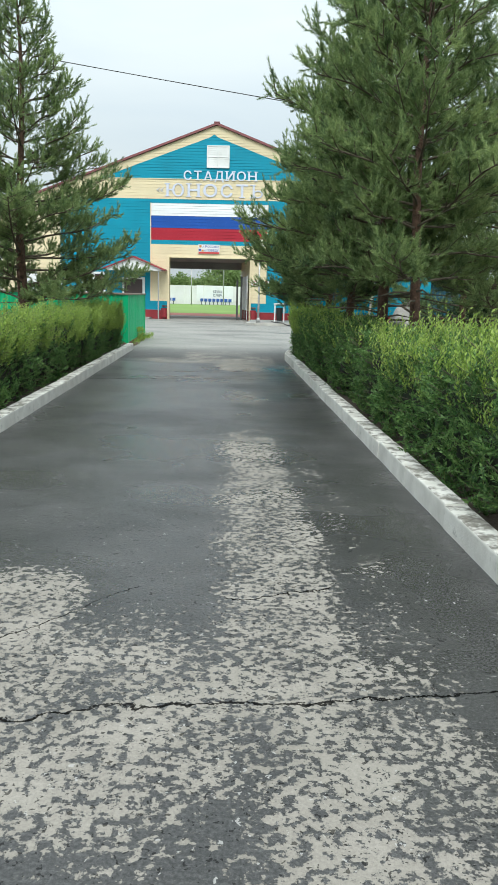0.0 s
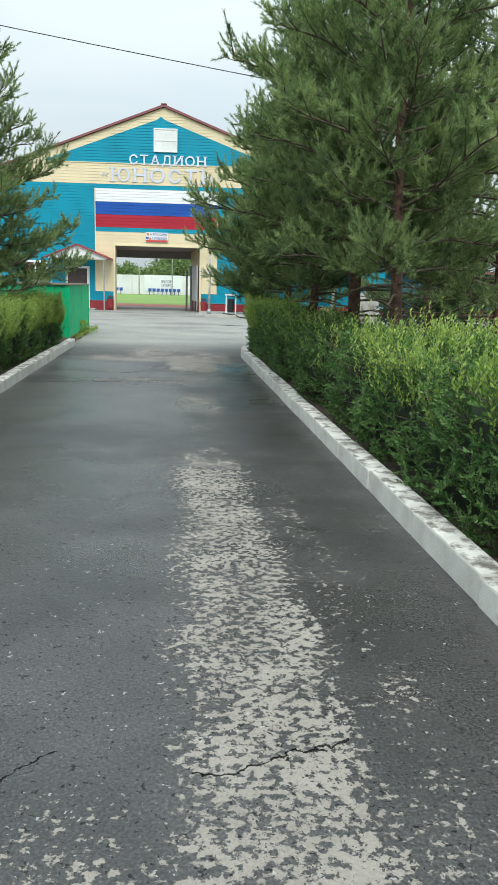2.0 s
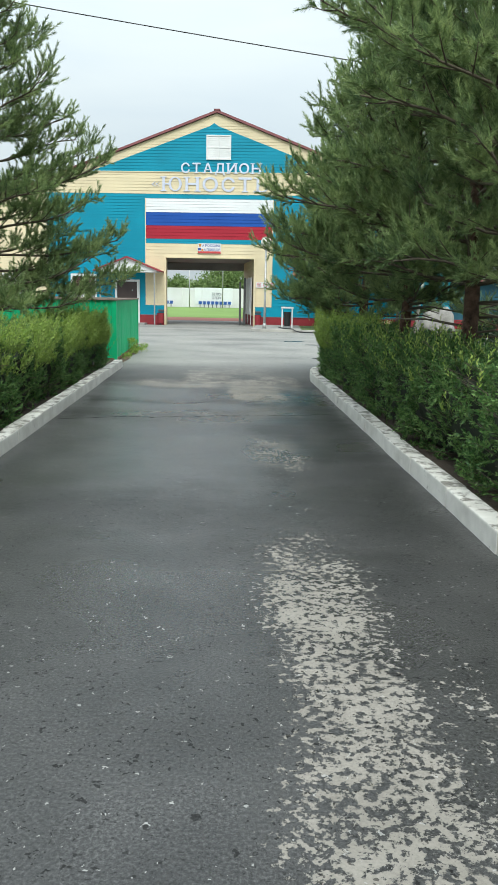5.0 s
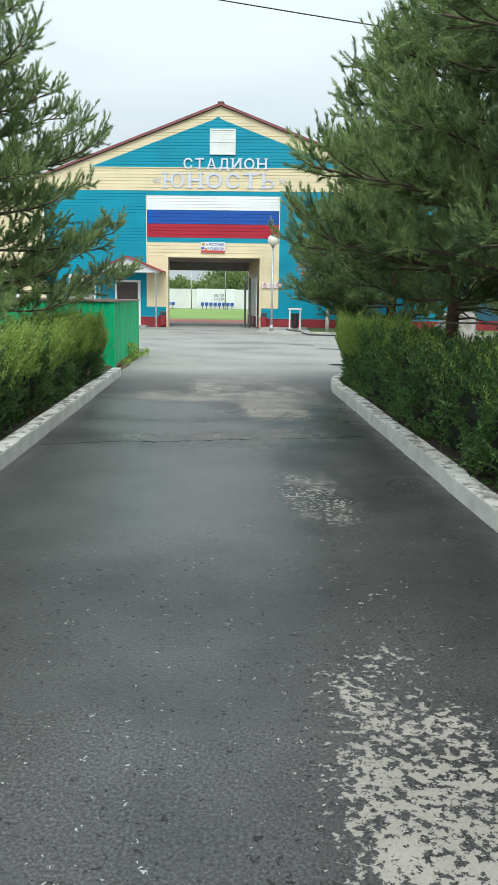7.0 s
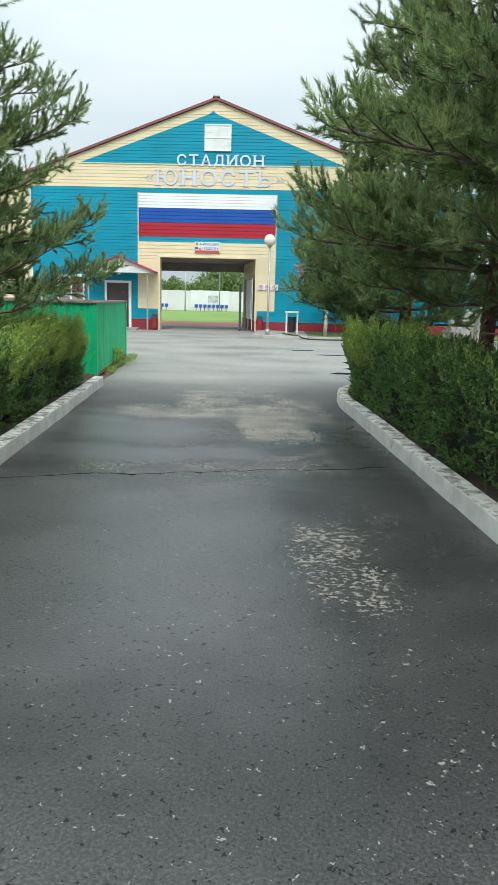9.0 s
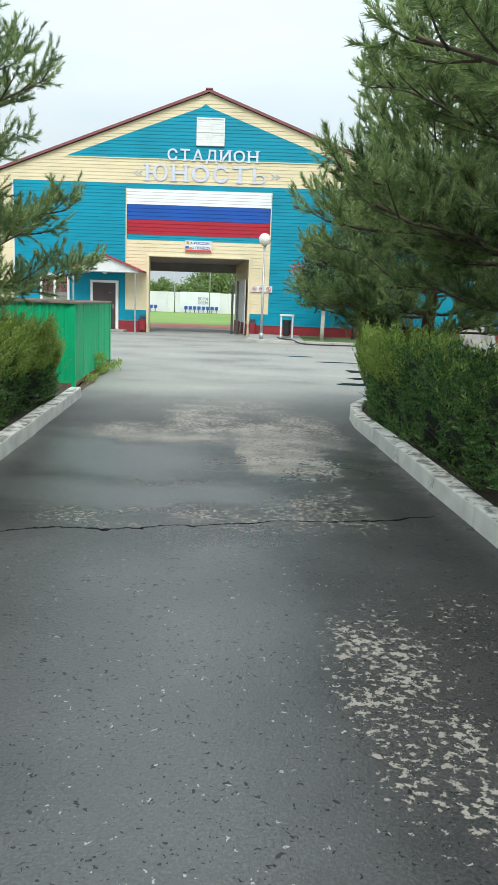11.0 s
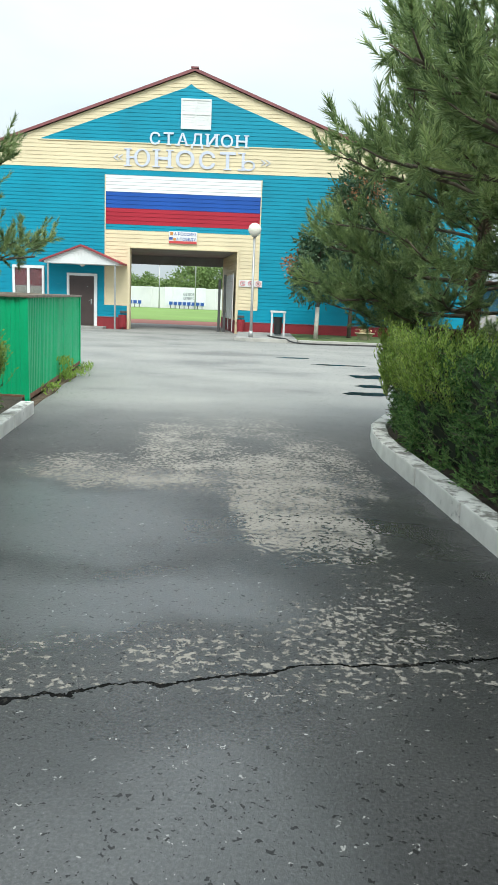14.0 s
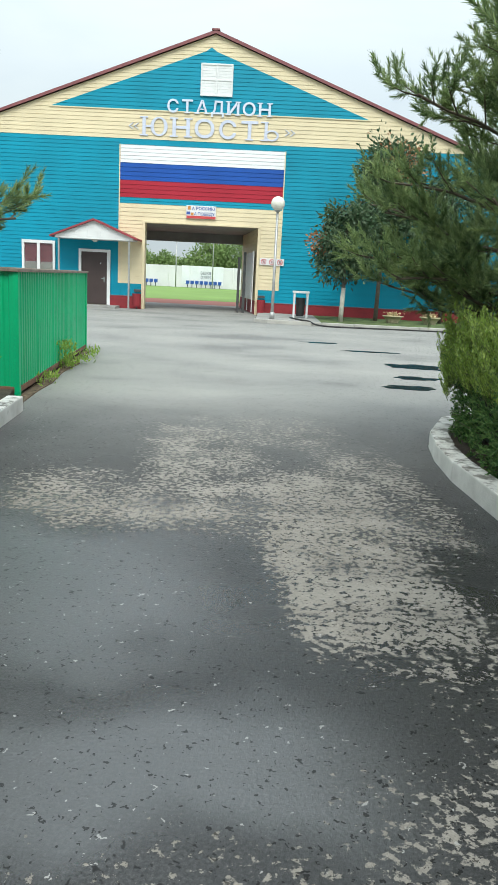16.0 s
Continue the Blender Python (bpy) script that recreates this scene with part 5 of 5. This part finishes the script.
def hedge(name, y0, y1, edge, sgn, width, height, seed, label, per_m2, shoots_per_m, shaded=(99, 99), sides=0.25):
    """A privet-like hedge along the drive; edge(y): its face towards the drive, sgn: the way it goes from there."""
    rng = np.random.default_rng(seed)
    root = thing(name, label, "hedge")
    dome = lambda yy: height - 0.3 * max(0, 1 - (y1 - yy) / 0.55) ** 2
    lump = lambda a, b_: 0.15 * noise.noise(Vector((a * 1.7, b_ * 1.9, seed))) + 0.07 * noise.noise(Vector((a * 4, b_ * 4, seed + 3)))
    # solid mass for the inner twigs, coloured near-black as the shade between leaves
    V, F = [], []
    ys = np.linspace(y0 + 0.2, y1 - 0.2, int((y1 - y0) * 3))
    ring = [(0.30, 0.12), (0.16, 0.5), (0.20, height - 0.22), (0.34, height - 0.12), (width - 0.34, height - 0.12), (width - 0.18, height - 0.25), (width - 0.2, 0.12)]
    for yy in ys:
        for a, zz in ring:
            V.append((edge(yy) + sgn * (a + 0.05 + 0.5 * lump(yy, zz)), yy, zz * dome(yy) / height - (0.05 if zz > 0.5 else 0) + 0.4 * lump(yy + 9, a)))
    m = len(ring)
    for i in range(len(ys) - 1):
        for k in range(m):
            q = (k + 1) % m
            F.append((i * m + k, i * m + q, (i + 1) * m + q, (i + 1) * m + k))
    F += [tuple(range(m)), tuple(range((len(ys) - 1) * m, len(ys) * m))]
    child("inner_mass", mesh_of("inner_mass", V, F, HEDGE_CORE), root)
    # leaf positions on front, top, back and both ends
    parts_ = []
    length = y1 - y0

    def spread(count, kind):
        yy = rng.uniform(y0, y1, count)
        u = rng.uniform(0, 1, count)
        depth = rng.exponential(0.05, count)
        pts, nr = np.zeros((count, 3)), np.zeros((count, 3))
        for i in range(count):
            if kind == "front":
                zz = 0.08 + u[i] ** 0.9 * (dome(yy[i]) - 0.1)
                a = 0.10 + lump(yy[i], zz) + 0.10 * (1 - zz / height) ** 2 + max(0, zz - dome(yy[i]) + 0.15) * 0.7 + depth[i]
                pts[i] = (edge(yy[i]) + sgn * a, yy[i], zz)
                nr[i] = (-sgn, 0, 0.35)
            elif kind == "top":
                a = 0.12 + u[i] * (width - 0.24)
                round_ = 0.25 * (abs(u[i] - 0.5) * 2) ** 4
                pts[i] = (edge(yy[i]) + sgn * a, yy[i], dome(yy[i]) + 1.3 * lump(yy[i] + 9, a) - round_ * 0.5 - depth[i])
                nr[i] = (0, 0, 1)
            elif kind == "back":
                zz = 0.2 + u[i] * (height - 0.2)
                pts[i] = (edge(yy[i]) + sgn * (width - 0.1 - depth[i]), yy[i], zz)
                nr[i] = (sgn, 0, 0.3)
            else:
                zz = 0.06 + u[i] * (height - 0.36)
                a = rng.uniform(0.1, width - 0.1)
                e = y1 if i % 2 else y0
                sg = 1 if i % 2 else -1
                bulge = 0.22 * (1 - ((a - width / 2) / (width / 2)) ** 2)
                pts[i] = (edge(e) + sgn * a, e + sg * (bulge - 0.12 + lump(a * 3, zz) - depth[i]), zz)
                nr[i] = (0, sg, 0.3)
        return pts, nr

    # sprigs: leaves in pairs along short shoots that stand out of the face, thinner in the hollows
    per = 20
    k = per_m2 / per
    sets = [spread(int(length * height * k * 1.35), "front"), spread(int(length * width * k), "top"), spread(int(length * height * k * 0.35), "back"), spread(int(2 * width * height * k * 1.3), "end")]
    P = np.concatenate([s[0] for s in sets])
    N = np.concatenate([s[1] for s in sets])
    keep = np.array([noise.noise(Vector(p) * 4.5) + 0.5 * noise.noise(Vector(p) * 10) > rng.uniform(-0.45, 0.1) for p in P])
    P, N = P[keep], N[keep]
    out = N * 0.6 + rng.normal(0, 0.5, P.shape) + np.array([0, 0, 0.25])
    out /= np.linalg.norm(out, axis=1, keepdims=True)
    span = rng.uniform(0.09, 0.20, (len(P), 1))
    start = P - out * span * 0.6
    sprigs = [([a, a + o * s_], [0.0025, 0.001]) for a, o, s_ in zip(start, out, span)]
    across = np.cross(out, rng.normal(0, 1, P.shape))
    across /= np.linalg.norm(across, axis=1, keepdims=True)
    LC, LD = [], []
    for j in range(per):
        u = (j + 1) / per
        LC.append(start + out * span * u)
        LD.append(out * (0.5 + 0.5 * u) + across * (0.8 if j % 2 else -0.8) * (1.1 - 0.6 * u) + rng.normal(0, 0.2, P.shape))
    child("leaves", leaf_mesh("leaves", np.concatenate(LC), np.concatenate(LD), 0.031, 0.013, HEDGE_LEAF, rng), root, kind="stuff")
    child("sprig_mass", tubes_mesh("sprig_mass", sprigs, SHOOT_STEM, 3), root, kind="stuff")
    # bare twigs that reach out of the face
    tw = []
    for k in range(int(length * 16)):
        yy, zz = rng.uniform(y0, y1), rng.uniform(0.15, height)
        b0 = np.array([edge(yy) + sgn * 0.25, yy, zz])
        e = b0 + np.array([-sgn * rng.uniform(0.1, 0.24), rng.normal(0, 0.1), rng.uniform(0.0, 0.2)])
        tw.append(([b0, e], [0.004, 0.002]))
    child("twig_mass", tubes_mesh("twig_mass", tw, TWIG, 3), root, kind="stuff")
    # fresh upright shoots on the top and shoulders
    count = int(length * shoots_per_m)
    yy = rng.uniform(y0, y1 + 0.1, count)
    yy[::6] = rng.uniform(y1 - 2.2, y1 + 0.1, len(yy[::6]))
    a = rng.uniform(0.05, width - 0.05, count)
    cs, ds, stems = [], [], []
    for i in range(count):
        bend_ = rng.normal(0, 0.35, 2)
        if shaded[0] < yy[i] < shaded[1] and rng.random() < 0.8:
            continue
        L = rng.uniform(0.08, 0.27) * (1.5 if rng.random() < 0.12 else 1)
        zb = dome(yy[i]) - 0.07 + 1.3 * lump(yy[i] + 9, a[i]) - 0.12 * (abs(a[i] / width - 0.5) * 2) ** 4
        b0 = np.array([edge(yy[i]) + sgn * a[i], yy[i], zb])
        dr = np.array([bend_[0], bend_[1], 1.0])
        if rng.random() < (0.6 if yy[i] > shaded[1] else sides):
            b0 = np.array([edge(yy[i]) + sgn * (0.12 + lump(yy[i], 0.8)), yy[i], dome(yy[i]) * rng.uniform(0.55, 1.0)])
            dr = np.array([-sgn * 0.5, bend_[1], 1.0])
        dr /= np.linalg.norm(dr)
        stems.append(([b0, b0 + dr * L], [0.0028, 0.0012]))
        for j in range(9):
            w = j * 2.4
            cs.append(b0 + dr * L * (0.2 + 0.8 * j / 9))
            ds.append(dr * 0.8 + np.array([math.cos(w), math.sin(w), 0.15]) * 0.65)
    child("new_growth", leaf_mesh("new_growth", np.array(cs), np.array(ds), 0.036, 0.013, SHOOT_LEAF, rng), root, "yellow-green new growth", "stuff")
    child("stem_mass", tubes_mesh("stem_mass", stems, SHOOT_STEM, 3), root, kind="stuff")
    return root


SHOOT_STEM = worn("green_stem", (0.16, 0.22, 0.06), 0.8, 1.2, 0.7)
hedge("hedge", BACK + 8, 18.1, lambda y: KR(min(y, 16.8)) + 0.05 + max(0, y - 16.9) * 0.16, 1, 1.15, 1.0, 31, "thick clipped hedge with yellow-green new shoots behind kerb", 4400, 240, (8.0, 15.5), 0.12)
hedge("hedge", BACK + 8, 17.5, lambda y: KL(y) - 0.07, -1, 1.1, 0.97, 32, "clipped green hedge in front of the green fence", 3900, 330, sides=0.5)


def leafy_tree(name, x, y, height, crown_z, rx, rz, seed, label, leaf, count, size, trunk_mat, radius, clumps=26, extra=None, group="", base=0.0, white=0.0, ry=None):
    """A broadleaf tree: trunk, limbs and clumps of leaves with gaps."""
    rng = np.random.default_rng(seed)
    root = thing(name, label, "tree", group, at=(x, y, base))
    ry = ry or rx
    t = [(0, 0, -0.05), (0.03, 0.02, height * 0.3), (0.0, 0.05, height * 0.6), (0.05, 0, height * 0.93)]
    child("trunk", tubes_mesh("trunk", [(t, [radius, radius * 0.8, radius * 0.5, radius * 0.15])], trunk_mat, 9), root)
    if white:
        child("limewash", tubes_mesh("limewash", [([(0, 0, 0.0), (0.02, 0.01, white)], [radius + 0.008, radius * 0.9 + 0.008])], LIME, 9), root, "whitewashed lower trunk")
    limbs, cen, dirs, cen2, dirs2 = [], [], [], [], []
    for k in range(clumps):
        v = rng.normal(0, 1, 3)
        v /= np.linalg.norm(v)
        r = rng.uniform(0.45, 1.0)
        c = np.array([v[0] * rx * r, v[1] * ry * r, crown_z + v[2] * rz * r])
        o = np.array([0.02, 0.03, max(height * 0.25, min(height * 0.8, c[2] - 0.5 * rz * rng.random()))])
        limbs.append(([o, (o + c) / 2 + np.array([0, 0, 0.1]), c], [radius * 0.35, radius * 0.2, radius * 0.06]))
        m = count // clumps
        cr = rng.uniform(0.22, 0.42) * (rx + rz) / 2
        q = c + rng.normal(0, 0.5, (m, 3)) * cr
        use, ud = (cen2, dirs2) if (extra is not None and k % 6 == 0) else (cen, dirs)
        use.append(q)
        ud.append((q - c) + rng.normal(0, 0.4, (m, 3)) * cr + np.array([0, 0, -0.1]))
    for limb in limbs:
        child("limb", tubes_mesh("limb", [limb], trunk_mat, 5), root)
    child("crown", leaf_mesh("crown", np.concatenate(cen), np.concatenate(dirs), size, size * 0.45, leaf, rng), root, kind="stuff")
    if cen2:
        c2, d2 = np.concatenate(cen2), np.concatenate(dirs2)
        half = len(c2) // 2
        child("leaf_clusters", leaf_mesh("leaf_clusters", c2[:half], d2[:half], size * 0.8, size * 0.5, extra, rng), root, "russet clusters", "stuff")
        child("outer_leaves", leaf_mesh("outer_leaves", c2[half:], d2[half:], size, size * 0.45, leaf, rng), root, kind="stuff")
    return root


leafy_tree("rowan_tree", 1.62, 36.6, 4.0, 2.5, 0.95, 1.45, 41, "rowan with whitewashed trunk and russet clusters by facade", ROWAN_LEAF, 6200, 0.15, GREY_BARK, 0.07, 30, RUSSET, "rowans by the facade", 0.08, 1.1)
leafy_tree("rowan_tree", 3.0, 38.4, 6.0, 4.1, 1.5, 2.0, 42, "taller rowan close to the teal facade", ROWAN_LEAF, 9500, 0.16, GREY_BARK, 0.08, 36, RUSSET, "rowans by the facade", 0.08)
leafy_tree("rowan_tree", 5.3, 38.6, 5.2, 3.8, 1.4, 1.6, 43, "leaning rowan before the teal facade", ROWAN_LEAF, 4500, 0.15, GREY_BARK, 0.07, 30, None, "rowans by the facade", 0.08)
leafy_tree("shrub", 5.1, 19.0, 1.5, 0.95, 1.3, 0.75, 44, "broadleaf shrub between the pine trunks", ROWAN_LEAF, 9000, 0.09, GREY_BARK, 0.03, 26)
leafy_tree("shrub", 9.0, 18.5, 1.7, 1.1, 1.6, 0.8, 45, "broadleaf shrub at the edge of the forecourt", ROWAN_LEAF, 3500, 0.1, GREY_BARK, 0.03, 24)
for k, (tx, ty, h, w) in enumerate(((-13.6, 104, 3.7, 2.6), (-10.6, 107, 3.3, 2.0), (-7.6, 103, 5.4, 2.6), (-4.4, 105, 5.8, 3.0), (0.5, 104, 5.4, 3.2), (-18, 106, 3.8, 3.3), (9.5, 106, 6.2, 3.6), (-20, 105, 5.5, 3.8))):
    leafy_tree("distant_tree", tx, ty, h, h * 0.62, w, h * 0.36, 60 + k, "rounded green tree beyond the stadium fence", FAR_LEAF, 4200, 0.36, GREY_BARK, 0.15, 34, None, "trees beyond the stadium")

# weeds at the foot of the enclosure
def weeds(x, y, count, h, seed):
    rng = np.random.default_rng(seed)
    c = np.stack([x + rng.normal(0, 0.07, count), y + rng.normal(0, 0.13, count), np.zeros(count)], 1)
    hh = rng.uniform(0.02, h, count)
    c[:, 2] = hh
    d = rng.normal(0, 0.5, (count, 3)) + np.array([0, 0, 0.8])
    ob = new("weeds", leaf_mesh("weeds", c, d, 0.075, 0.022, SHOOT_LEAF, rng))
    tagged(ob, "tuft of green weeds at the foot of the fence", "weeds", kind="stuff")


weeds(-3.46, 21.6, 240, 0.36, 71)
weeds(-3.42, 22.2, 70, 0.10, 74)
weeds(-3.32, 20.2, 70, 0.12, 72)
weeds(-3.5, 23.2, 70, 0.12, 73)
dirt = part("dirt_strip", slab(bmesh.new(), [(-3.32, 18.9), (-3.17, 18.7), (-3.26, 19.6), (-3.29, 20.3), (-3.42, 21.2), (-3.46, 22.3), (-3.66, 23.1), (-3.70, 24.1), (-3.84, 24.1)], -0.03, 0.012), LITTER)
tagged(dirt, "strip of brown dirt along the fence foot", "dirt", kind="structure")

# leaning stake, boulder and cable
stake = new("stake", tubes_mesh("stake", [([(2.22, 16.6, 0.02), (2.42, 16.65, 1.75)], [0.028, 0.024])], LIME, 8))
tagged(stake, "leaning whitewashed wooden stake among the pines", "stake")
bm = bmesh.new()
bmesh.ops.create_icosphere(bm, subdivisions=4, radius=0.62)
for v in bm.verts:
    q = v.co * 2.2
    v.co *= 1 + 0.28 * noise.noise(q) + 0.10 * noise.noise(q * 3)
    v.co.z = max(-0.4, v.co.z * 1.35)
    v.co += Vector((5.0, 27.9, 0.4))
tagged(part("boulder", bm, STONE, smooth=True), "large pale boulder set up on the forecourt", "boulder")
cab = []
for k in range(41):
    x = -22 + k * 1.1
    cab.append((x, 16.3 + 0.02 * x, 5.19 - 0.148 * x - 0.0 + 0.0012 * (x + 2) ** 2))
cable = new("cable", tubes_mesh("cable", [(cab, [0.008] * 41)], RUBBER, 6))
tagged(cable, "black overhead cable slung across the drive", "cable")
for px_, pz_ in ((-22.0, cab[0][2]), (22.0, cab[-1][2])):
    p_ = new("utility_pole", tubes_mesh("utility_pole", [([(px_, 16.3 + 0.02 * px_ + 0.12, -0.1), (px_, 16.3 + 0.02 * px_ + 0.12, pz_ + 0.4)], [0.12, 0.09])], OLD_WOOD, 10))
    tagged(p_, "wooden utility pole carrying the overhead cable", "pole", "utility poles")
